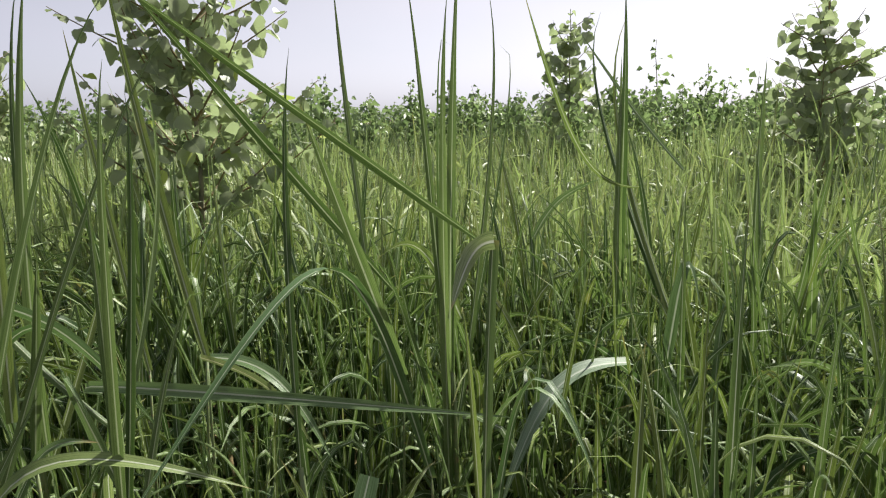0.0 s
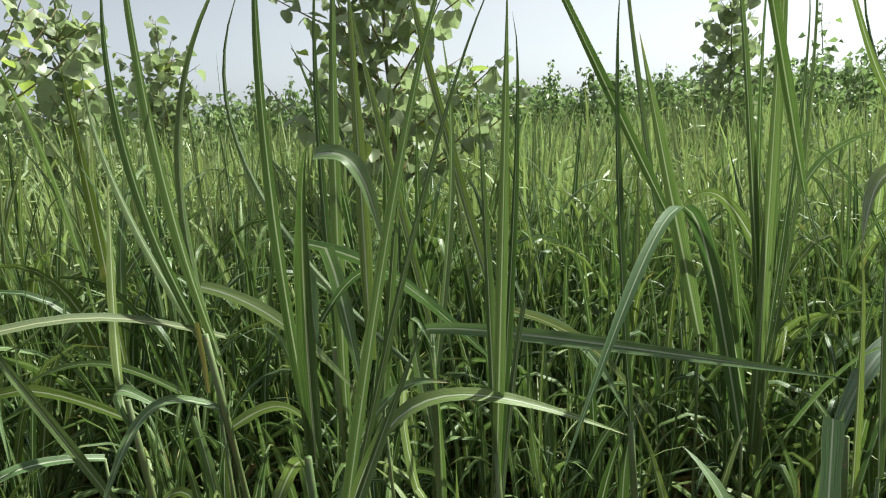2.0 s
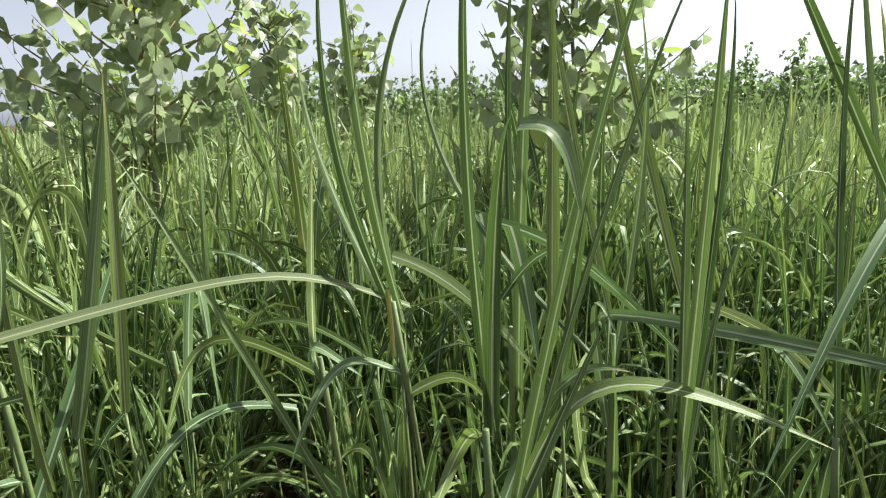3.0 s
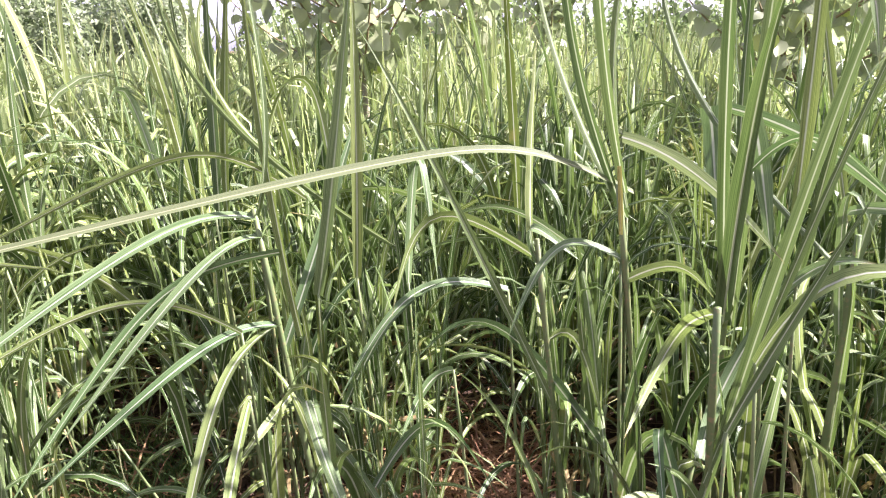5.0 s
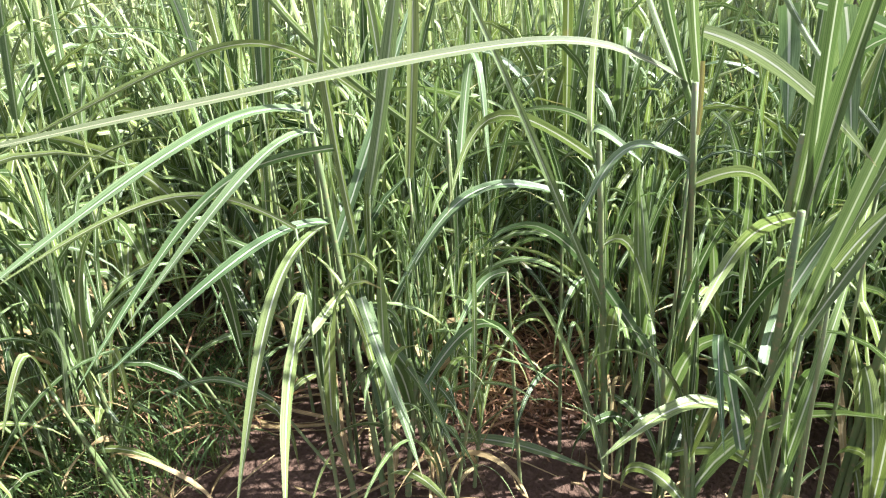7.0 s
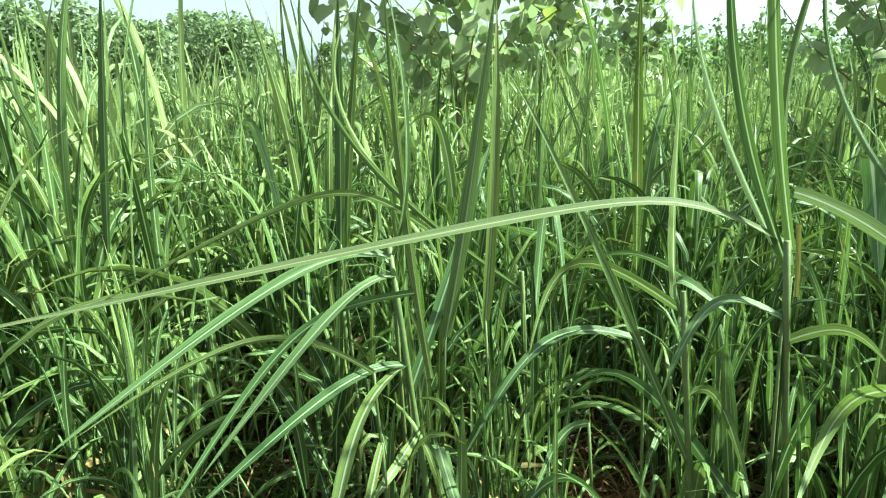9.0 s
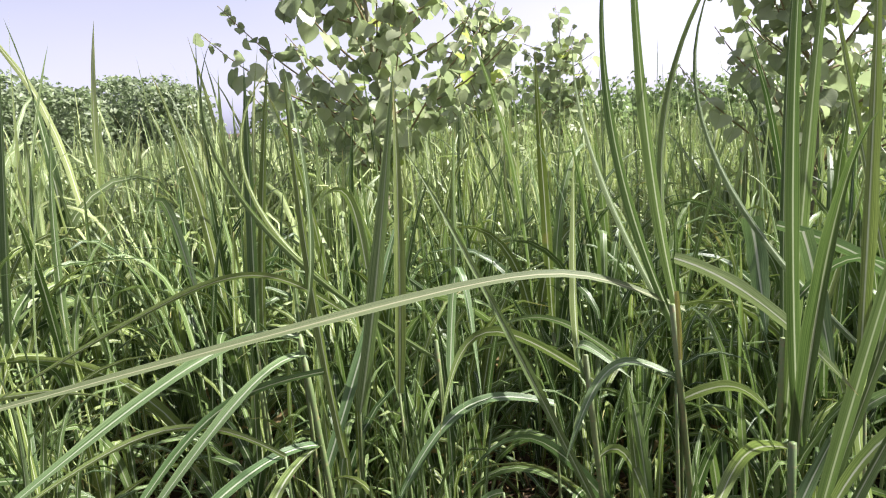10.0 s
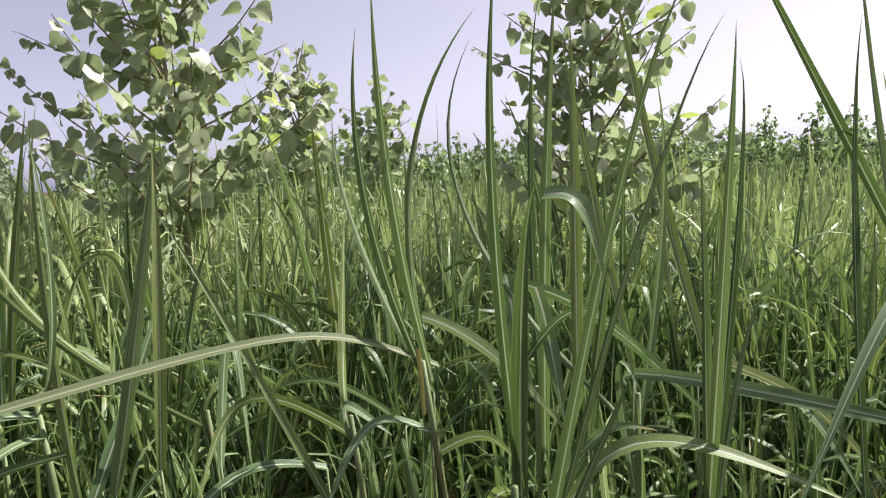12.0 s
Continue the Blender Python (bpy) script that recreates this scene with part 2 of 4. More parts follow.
M_STEM = noisy_material("cane_sheath", (0.07, 0.12, 0.035), (0.17, 0.21, 0.085), scale=7.0, rough=0.5, fine=90.0, bump=0.3, dist=0.002, spec=0.4, third=(0.24, 0.18, 0.09))
M_SOIL = noisy_material("soil", (0.050, 0.031, 0.021), (0.105, 0.067, 0.045), scale=3.0, rough=0.95, fine=45.0, bump=0.9, dist=0.03, spec=0.15, third=(0.15, 0.103, 0.07))
M_BARK = noisy_material("poplar_bark", (0.14, 0.13, 0.08), (0.26, 0.24, 0.16), scale=12.0, rough=0.8, fine=70.0, bump=0.5, dist=0.004)
M_TWIG = noisy_material("poplar_twig", (0.16, 0.15, 0.07), (0.24, 0.17, 0.09), scale=12.0, rough=0.7, fine=80.0, bump=0.3, dist=0.002)
M_POPLAR = poplar_leaf_material("poplar_leaf", (0.12, 0.155, 0.078), (0.45, 0.49, 0.29), (0.48, 0.55, 0.10))
# lighter, greyer copy of far_leaf: distance haze painted into the grove's colour
M_GROVE_HAZY = poplar_leaf_material("grove_leaf_hazy", (0.10, 0.135, 0.075), (0.33, 0.38, 0.235), (0.33, 0.38, 0.18))
M_WOOD_FAR = poplar_leaf_material("far_leaf", (0.070, 0.115, 0.042), (0.28, 0.35, 0.16), (0.28, 0.35, 0.11))
M_GRASS = cane_leaf_material("low_grass", (0.035, 0.08, 0.018), (0.10, 0.165, 0.045), (0.12, 0.18, 0.06))


# ---- mesh builders ----
def mesh_of(name, verts, faces, material, uvs=None, smooth=True):
    me = bpy.data.meshes.new(name)
    me.from_pydata([tuple(v) for v in verts] if not isinstance(verts, np.ndarray) else verts.tolist(), [], faces if isinstance(faces, list) else faces.tolist())
    if uvs is not None:
        layer = me.uv_layers.new(name="UVMap")
        idx = np.empty(len(me.loops), dtype=np.int32)
        me.loops.foreach_get("vertex_index", idx)
        layer.data.foreach_set("uv", np.asarray(uvs, dtype=np.float32)[idx].ravel())
    me.materials.append(material)
    if smooth:
        me.polygons.foreach_set("use_smooth", np.ones(len(me.polygons), dtype=bool))
    me.update()
    return me


def part(name, me, parent, label="", m=None):
    ob = new(name, me)
    ob.parent = parent
    if m is not None:
        ob.matrix_basis = m
    if label:
        ob["label"] = label
    return ob


def sweep_blade(line, width, across, fold=0.22, roll=0.0, twist=0.0, base_width=0.6, blunt=False, side0=None, sag=0.0):
    """A blade of grass along a line of points: folded along the midrib, broad below the middle, pointed at the tip."""
    line = np.asarray(line, float)
    n = len(line)
    s = np.linspace(0, 1, n)
    tan = np.gradient(line, axis=0)
    tan /= np.linalg.norm(tan, axis=1)[:, None] + 1e-9
    if side0 is None:
        chord = line[-1] - line[0]
        side0 = np.array([-chord[1], chord[0], 0.0])
        if np.linalg.norm(side0) < 0.05:
            side0 = np.array([1.0, 0.2, 0.0])
    side = side0 / np.linalg.norm(side0)
    side = side[None] - tan * (tan @ side)[:, None]
    side /= np.linalg.norm(side, axis=1)[:, None] + 1e-9
    norm = np.cross(side, tan)
    a = roll + twist * s
    side, norm = side * np.cos(a)[:, None] + norm * np.sin(a)[:, None], norm * np.cos(a)[:, None] - side * np.sin(a)[:, None]
    prof = base_width + (1 - base_width) * np.clip(s / 0.3, 0, 1) ** 0.8
    prof = prof * (1.0 if blunt else (1 - np.clip((s - 0.35) / 0.65, 0, 1) ** 1.7 * 0.985))
    us = np.linspace(-1, 1, across + 1)
    wob = 1 + 0.06 * np.sin(s * 23 + width * 900)
    half = width / 2 * prof * wob
    verts = (line[:, None] + side[:, None] * (us[None, :, None] * half[:, None, None])
             + norm[:, None] * ((np.abs(us)[None, :, None] * fold - sag * us[None, :, None] ** 2) * half[:, None, None]))
    uv = np.stack(np.broadcast_arrays((us[None] + 1) / 2, s[:, None]), -1)
    i, j = np.meshgrid(np.arange(n - 1), np.arange(across), indexing="ij")
    k = i * (across + 1) + j
    faces = np.stack([k, k + 1, k + across + 2, k + across + 1], -1).reshape(-1, 4)
    return verts.reshape(-1, 3), faces, uv.reshape(-1, 2)


def arc_line(root, az, rise, length, droop, power=1.6, kink=0.0, kink_at=0.5, sweep=0.0, n=13):
    """The line of a leaf that leaves its stem at an angle and bends over under its own weight, with a sharp kink if it is broken."""
    s = np.linspace(0, 1, n)
    el = rise - droop * s ** power - kink * np.clip((s - kink_at) / 0.06, 0, 1)
    el = np.maximum(el, -1.5)
    hd = az + sweep * s
    step = np.stack([np.cos(hd) * np.cos(el), np.sin(hd) * np.cos(el), np.sin(el)], -1) * (length / (n - 1))
    return np.asarray(root, float) + np.concatenate([np.zeros((1, 3)), np.cumsum((step[:-1] + step[1:]) / 2, 0)])


def tube(line, radii, sides=7):
    line = np.asarray(line, float)
    n = len(line)
    tan = np.gradient(line, axis=0)
    tan /= np.linalg.norm(tan, axis=1)[:, None] + 1e-9
    ref = np.array([1.0, 0.13, 0.05])
    a = np.cross(tan, ref)
    a /= np.linalg.norm(a, axis=1)[:, None] + 1e-9
    b = np.cross(tan, a)
    th = np.linspace(0, 2 * np.pi, sides, endpoint=False)
    r = np.asarray(radii, float)[:, None, None]
    verts = line[:, None] + r * (np.cos(th)[None, :, None] * a[:, None] + np.sin(th)[None, :, None] * b[:, None])
    faces = []
    for i in range(n - 1):
        for j in range(sides):
            k, q = i * sides + j, i * sides + (j + 1) % sides
            faces.append((k, q, q + sides, k + sides))
    faces.append(tuple(range((n - 1) * sides, n * sides)))
    return verts.reshape(-1, 3), faces


class Heap:
    """Many pieces gathered into one mesh."""

    def __init__(self):
        self.v, self.f, self.u, self.count = [], [], [], 0

    def add(self, verts, faces, uv):
        self.v.append(verts)
        self.f.append(np.asarray(faces) + self.count)
        self.u.append(uv)
        self.count += len(verts)

    def mesh(self, name, material):
        v, f, u = np.concatenate(self.v), np.concatenate(self.f), np.concatenate(self.u)
        me = bpy.data.meshes.new(name)
        me.vertices.add(len(v))
        me.vertices.foreach_set("co", v.astype(np.float32).ravel())
        k = f.shape[1]
        me.loops.add(f.size)
        me.loops.foreach_set("vertex_index", f.astype(np.int32).ravel())
        me.polygons.add(len(f))
        me.polygons.foreach_set("loop_start", np.arange(0, f.size, k, dtype=np.int32))
        me.polygons.foreach_set("use_smooth", np.ones(len(f), dtype=bool))
        layer = me.uv_layers.new(name="UVMap")
        layer.data.foreach_set("uv", u.astype(np.float32)[f.ravel()].ravel())
        me.materials.append(material)
        me.update(calc_edges=True)
        me.validate()
        return me


rng = np.random.default_rng(7)


# ---- ground ----
def build_ground():
    """One sheet of soil: finely ridged where the field begins, running out flat to the horizon."""
    rings = np.concatenate([np.linspace(0, 6, 61), np.geomspace(6.4, 1500, 40)])
    spokes = 120
    verts = [(0, 0, 0)]
    for r in rings[1:]:
        for k in range(spokes):
            a = 2 * math.pi * k / spokes
            x, y = r * math.cos(a) - 1.2, r * math.sin(a) + 0.8
            fade = max(0.0, 1 - r / 14)
            z = (noise.noise(Vector((x * 2.1, y * 2.1, 0.3))) * 0.03 + noise.noise(Vector((x * 9, y * 9, 4.0))) * 0.014) * fade - 0.012
            verts.append((x, y, z))
    verts[0] = (-1.2, 0.8, -0.01)
    faces = [(0, 1 + k, 1 + (k + 1) % spokes) for k in range(spokes)]
    for i in range(len(rings) - 2):
        for k in range(spokes):
            a, b = 1 + i * spokes + k, 1 + i * spokes + (k + 1) % spokes
            faces.append((a, a + spokes, b + spokes, b))
    ob = new("ground", mesh_of("ground", verts, faces, M_SOIL))
    tagged(ob, "brown field soil, crumbly and littered with straw", "ground", kind="structure")


build_ground()


# ---- sugarcane ----
def shoot_leaves(count, height, az, tall=1.0, r=rng):
    """Leaves of one shoot, in two ranks: upright in the middle, arching over further down, dry at the foot."""
    out = []
    for i in range(count):
        k = i / max(1, count - 1)
        side = az + (math.pi if i % 2 else 0) + r.normal(0, 0.35)
        z = height * (0.22 + 0.78 * k)
        power = r.uniform(1.2, 2.4)
        if k > 0.86:
            rise, droop, length = r.uniform(1.38, 1.57), r.uniform(0.02, 0.45), r.uniform(0.5, 0.92)
        elif k > 0.5:                              # straight up, then over at the end
            rise, droop, length, power = r.uniform(1.25, 1.52), r.uniform(0.9, 3.2), r.uniform(0.55, 0.92), r.uniform(2.0, 5.0)
        elif k > 0.25:
            rise, droop, length = r.uniform(1.0, 1.4), r.uniform(1.0, 3.0), r.uniform(0.55, 1.0)
        else:
            rise, droop, length = r.uniform(0.7, 1.25), r.uniform(1.6, 3.0), r.uniform(0.35, 0.75)
        kink = r.uniform(0.8, 2.4) if r.random() < 0.22 and k < 0.85 else 0.0
        out.append(dict(z=z, az=side, rise=rise, droop=droop, length=length * tall, width=r.uniform(0.013, 0.030) * (1.1 - 0.25 * abs(k - 0.5)),
                        power=power, kink=kink, kink_at=r.uniform(0.35, 0.75), sweep=r.normal(0, 0.5),
                        roll=r.normal(0, 0.45), twist=r.normal(0, 1.3), dry=k < 0.2 and r.random() < 0.7))
    return out


def shoot_plan(r, shoots, spread=0.11, tall=1.0, leaves=6):
    plan = []
    for _ in range(shoots):
        a, d = r.uniform(0, 2 * math.pi), spread * math.sqrt(r.random())
        foot = np.array([d * math.cos(a), d * math.sin(a), 0.0])
        height = r.uniform(0.42, 0.66) * tall
        lean = r.uniform(0.0, 0.22)
        top = foot + np.array([math.cos(a) * lean * height, math.sin(a) * lean * height, height])
        plan.append((foot, top, shoot_leaves(leaves, height, r.uniform(0, math.pi), tall, r)))
    return plan


def leaf_piece(foot, top, d, seg, across):
    h = d["z"] / max(1e-6, top[2])
    root = foot + (top - foot) * min(1.0, h)
    line = arc_line(root, d["az"], d["rise"], d["length"], d["droop"], d["power"], d["kink"], d["kink_at"], d["sweep"], seg + 1)
    side0 = np.array([-math.sin(d["az"]), math.cos(d["az"]), 0.0])
    return sweep_blade(line, d["width"], across, 0.25, d["roll"], d["twist"], side0=side0)


def stem_piece(foot, top, r):
    n = 7
    s = np.linspace(0, 1, n)[:, None]
    line = foot + (top - foot) * s
    line[0, 2] -= 0.05
    rad = np.linspace(0.0085, 0.006, n) * (1 + 0.12 * np.cos(np.arange(n) * 2.4))
    return tube(line, rad, 7)


def cane_plant(seed, shoots, tall=1.0, leaves=6):
    """One stool of young sugarcane with every leaf and stem as a part of its own."""
    r = np.random.default_rng(seed)
    plant = new("sugarcane_plant")
    tagged(plant, "young green sugarcane clump with arching pale-ribbed leaves", "sugarcane", "sugarcane clumps in the field")
    for foot, top, ls in shoot_plan(r, shoots, tall=tall, leaves=leaves):
        v, f = stem_piece(foot, top, r)
        part("stem", mesh_of("stem", v, f, M_STEM, np.zeros((len(v), 2))), plant)
        for d in ls:
            v, f, uv = leaf_piece(foot, top, d, 12, 4)
            part("leaf", mesh_of("leaf", v, f, M_STRAW if d["dry"] else M_LEAF, uv), plant, "dry straw-coloured leaf" if d["dry"] else "")
    return plant


def cane_plant_simple(seed, shoots, tall):
    """A stool further off: stems and foliage in two parts."""
    r = np.random.default_rng(seed)
    plant = new("sugarcane_plant")
    tagged(plant, "young green sugarcane clump with arching pale-ribbed leaves", "sugarcane", "sugarcane clumps in the field")
    green = Heap()
    for foot, top, ls in shoot_plan(r, shoots, tall=tall):
        v, f = stem_piece(foot, top, r)
        part("stem", mesh_of("stem", v, f, M_STEM, np.zeros((len(v), 2))), plant)
        for d in ls:
            d["width"] *= 1.05
            green.add(*leaf_piece(foot, top, d, 10, 2))
    part("foliage", green.mesh("foliage", M_FIELD_LIT), plant)
    return plant


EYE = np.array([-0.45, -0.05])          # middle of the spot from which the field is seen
BARE = ((-2.30, 0.62, 0.22), (-1.58, 1.28, 0.19), (-1.98, 0.47, 0.19), (-1.70, 0.36, 0.16), (-1.38, 1.02, 0.12))   # open patches of soil: x, y, radius
HEROES = [(-1.56, 0.71), (-1.0, 1.2), (-1.17, 1.12), (-0.8, 0.97), (-1.72, 1.2), (-0.5, 1.0), (0.03, 1.58), (0.55, 2.15), (-0.95, 1.45), (-0.7, 1.32), (0.12, 1.28), (-0.02, 1.0), (-0.25, 1.3), (0.72, 1.75)]


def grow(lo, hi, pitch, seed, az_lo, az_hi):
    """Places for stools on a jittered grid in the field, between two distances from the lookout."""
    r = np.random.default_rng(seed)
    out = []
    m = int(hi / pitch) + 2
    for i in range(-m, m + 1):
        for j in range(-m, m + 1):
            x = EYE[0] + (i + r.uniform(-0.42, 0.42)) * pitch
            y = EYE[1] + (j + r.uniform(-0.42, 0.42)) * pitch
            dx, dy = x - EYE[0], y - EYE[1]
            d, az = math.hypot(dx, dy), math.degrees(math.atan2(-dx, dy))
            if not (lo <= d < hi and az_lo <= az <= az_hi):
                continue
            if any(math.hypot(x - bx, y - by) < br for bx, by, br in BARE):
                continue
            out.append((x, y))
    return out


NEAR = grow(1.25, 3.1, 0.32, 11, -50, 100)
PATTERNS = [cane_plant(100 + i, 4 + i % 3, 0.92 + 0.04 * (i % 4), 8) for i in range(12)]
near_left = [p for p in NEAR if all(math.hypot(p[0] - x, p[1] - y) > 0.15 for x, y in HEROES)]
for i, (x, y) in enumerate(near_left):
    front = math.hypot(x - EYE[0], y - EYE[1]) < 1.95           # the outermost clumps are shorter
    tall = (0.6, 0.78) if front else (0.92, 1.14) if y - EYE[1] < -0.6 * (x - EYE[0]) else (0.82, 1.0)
    m = Matrix.LocRotScale((x, y, 0), Euler((0, 0, rng.uniform(0, 6.283))), Vector((1, 1, 1)) * rng.uniform(*tall))
    if i < len(PATTERNS):
        PATTERNS[i].matrix_basis = m
    else:
        copy_thing(PATTERNS[i % len(PATTERNS)], m)

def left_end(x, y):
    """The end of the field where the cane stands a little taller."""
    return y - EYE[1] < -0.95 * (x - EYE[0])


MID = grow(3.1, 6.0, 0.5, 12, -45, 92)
rng.shuffle(MID)
PATTERNS_MID = [cane_plant_simple(300 + i, 8, 0.92 + 0.03 * (i % 5)) for i in range(12)]
for i, (x, y) in enumerate(MID[:170]):
    m = Matrix.LocRotScale((x, y, 0), Euler((0, 0, rng.uniform(0, 6.283))), Vector((1, 1, 1)) * rng.uniform(0.84, 1.02) * (1.24 if left_end(x, y) else 1.0))
    if i < len(PATTERNS_MID):
        PATTERNS_MID[i].matrix_basis = m
    else:
        copy_thing(PATTERNS_MID[i % len(PATTERNS_MID)], m)


def build_far_field():
    """The rest of the cane, too much to count, out to the trees."""
    heap = Heap()
    r = np.random.default_rng(21)
    for lo, hi, pitch, shoots, leaves, seg, wide in ((3.1, 6.0, 0.36, 3, 6, 7, 1.0), (6.0, 11.0, 0.36, 5, 5, 6, 1.2), (11.0, 22.0, 0.6, 7, 5, 4, 1.7), (22.0, 60.0, 1.5, 9, 4, 3, 2.8)):
        for x, y in grow(lo, hi, pitch, int(lo * 10), -82 if hi < 12 else -42, 112 if hi < 12 else 88):
            tall = r.uniform(0.80, 1.0) * (1.26 if hi < 7 and left_end(x, y) else 1.0)
            for foot, top, ls in shoot_plan(r, shoots, pitch * 0.42, tall, leaves):
                off = np.array([x, y, 0.0])
                for d in ls:
                    d["width"] *= wide
                    heap.add(*leaf_piece(foot + off, top + off, d, seg, 2))
    for x, y in ((-3.42, 2.66), (-4.40, 5.05), (-4.70, 6.92), (-1.43, 3.76), (1.75, 10.3), (3.25, 6.05)):
        for k in range(26):                        # taller cane round the poplars' feet
            a, d = r.uniform(0, 6.283), 0.25 + 0.75 * math.sqrt(r.random())
            off = np.array([x + d * math.cos(a), y + d * math.sin(a), 0.0])
            for foot, top, ls in shoot_plan(r, 3, 0.14, r.uniform(1.0, 1.22), 6):
                for q in ls:
                    heap.add(*leaf_piece(foot + off, top + off, q, 6, 2))
    ob = new("cane_field", heap.mesh("cane_field", M_FIELD_LIT))
    tagged(ob, "dense field of young green sugarcane stretching away", "sugarcane", kind="stuff")


build_far_field()


def build_tillers():
    """Thin side shoots crowded between the clumps near the edge, past counting."""
    heap = Heap()
    r = np.random.default_rng(23)
    for x, y in grow(1.6, 3.2, 0.18, 77, -70, 106):
        off = np.array([x, y, 0.0])
        for foot, top, ls in shoot_plan(r, 2, 0.12, r.uniform(0.6, 0.85), 6):
            for d in ls:
                d["width"] *= 0.85
                heap.add(*leaf_piece(foot + off, top + off, d, 8, 2))
    tagged(new("cane_tillers", heap.mesh("cane_tillers", M_LEAF)), "thin green side shoots crowded between sugarcane clumps", "sugarcane", kind="stuff")


build_tillers()


# ---- the clumps at the edge of the field, leaf by leaf ----
def hero_plant(foot, top, label):
    plant = new("sugarcane_plant")
    plant.location = foot
    tagged(plant, label, "sugarcane", "sugarcane clumps in the field")
    r = np.random.default_rng(int(1000 * abs(foot[0] + foot[1])))
    up = np.array(top) - np.array(foot)
    v, f = stem_piece(np.zeros(3), up, r)
    part("stem", mesh_of("stem", v, f, M_STEM, np.zeros((len(v), 2))), plant)
    for foot_in, top_in, leaves in shoot_plan(r, 3, 0.09, 0.66, 6):
        sv, sf = stem_piece(foot_in, top_in, r)
        part("stem", mesh_of("stem", sv, sf, M_STEM, np.zeros((len(sv), 2))), plant)
        for d in leaves:
            lv, lf, luv = leaf_piece(foot_in, top_in, d, 12, 4)
            part("leaf", mesh_of("leaf", lv, lf, M_STRAW if d["dry"] else M_LEAF, luv), plant, "dry straw-coloured leaf" if d["dry"] else "")
    return plant


def hero_leaf(plant, root, middle, tip, width, roll=0.0, twist=0.0, blunt=False, base=0.75, fold=0.25, dry=False, pale=False, tan=False, through_at=0.5, crook=1.0):
    """A leaf bowed through three places: where it leaves the stem, where it bends most, and where it ends."""
    o = np.array(plant.location)
    a, m, c = np.array(root) - o, np.array(middle) - o, np.array(tip) - o
    u = through_at
    total = (1 - u) ** 2 + 2 * u * (1 - u) * crook + u ** 2
    b = (m * total - (1 - u) ** 2 * a - u ** 2 * c) / (2 * u * (1 - u) * crook)
    s = np.linspace(0, 1, 160)[:, None]
    line = ((1 - s) ** 2 * a + 2 * s * (1 - s) * crook * b + s ** 2 * c) / ((1 - s) ** 2 + 2 * s * (1 - s) * crook + s ** 2)
    run = np.concatenate([[0], np.cumsum(np.linalg.norm(np.diff(line, axis=0), axis=1))])
    line = np.stack([np.interp(np.linspace(0, run[-1], 33 if crook > 2 else 21), run, line[:, k]) for k in range(3)], -1)
    chord = c - a
    side0 = np.cross(chord, b - a)
    if np.linalg.norm(side0) < 0.06 * np.linalg.norm(chord) ** 2:
        side0 = np.array([math.cos(0.6), math.sin(0.6), 0.0])
    v, f, uv = sweep_blade(line, width, 4, fold, roll, twist, base, blunt, side0)
    me = mesh_of("leaf", v, f, M_WITHER if dry else M_PALE if pale else M_TAN if tan else M_ARCH if crook > 1 else M_EDGE, uv)
    foot = plant.location
    if 0.12 < a[2] + foot[2] < 0.95 and not dry and math.hypot(a[0], a[1]) > 0.12:          # a side shoot carries the leaf
        base_at = np.array([a[0] * 0.85, a[1] * 0.85, -foot[2]])
        sv, sf = tube(base_at + (a - base_at) * np.linspace(0, 1, 6)[:, None], np.linspace(0.005, 0.003, 6), 6)
        part("stem", mesh_of("stem", sv, sf, M_STEM, np.zeros((len(sv), 2))), plant)
    return part("leaf", me, plant, "rolled yellow withering leaf" if dry else "pale grey-green leaf underside" if pale else "ageing leaf with a broad tan midrib" if tan else "")


plant_a = hero_plant((-1.560, 0.710, 0.000), (-1.732, 0.730, 0.953), 'sugarcane clump at the field edge with long bent leaves')
hero_leaf(plant_a, (-1.652, 0.726, 0.867), (-1.770, 0.499, 0.803), (-1.739, 0.143, 0.520), 0.024, crook=2.2, roll=-0.45)
hero_leaf(plant_a, (-1.671, 0.620, 0.714), (-1.828, 0.441, 0.801), (-1.841, 0.083, 0.721), 0.017, crook=1.6, roll=-0.45)
hero_leaf(plant_a, (-1.978, 0.185, 0.339), (-2.127, 0.281, 0.769), (-2.200, 0.247, 0.967), 0.016, fold=0.5, crook=1.0, roll=-0.7)
hero_leaf(plant_a, (-1.728, 0.730, 0.933), (-1.803, 0.513, 0.919), (-1.864, 0.022, 0.687), 0.030, crook=1.6, roll=0.95)
hero_leaf(plant_a, (-1.721, 0.729, 0.892), (-1.727, 0.571, 0.850), (-1.752, 0.257, 0.597), 0.028, crook=1.6, roll=0.2)
hero_leaf(plant_a, (-1.688, 0.724, 0.691), (-1.702, 0.532, 0.692), (-1.761, 0.190, 0.509), 0.027, crook=1.6, roll=0.2)
hero_leaf(plant_a, (-1.688, 0.724, 0.691), (-1.628, 0.561, 0.668), (-1.399, 0.241, 0.374), 0.032, through_at=0.35, crook=1.6, roll=0.2)
hero_leaf(plant_a, (-1.588, 0.566, 0.607), (-1.508, 0.443, 0.464), (-1.368, 0.313, 0.313), 0.028, base=0.55, crook=1.6, roll=-0.2)
hero_leaf(plant_a, (-1.521, 0.670, 0.568), (-1.441, 0.645, 0.439), (-1.298, 0.589, 0.280), 0.022, base=0.9, crook=1.6, roll=0)
hero_leaf(plant_a, (-1.661, 0.721, 0.531), (-1.596, 0.582, 0.517), (-1.585, 0.491, 0.470), 0.022, crook=1.6, roll=0)
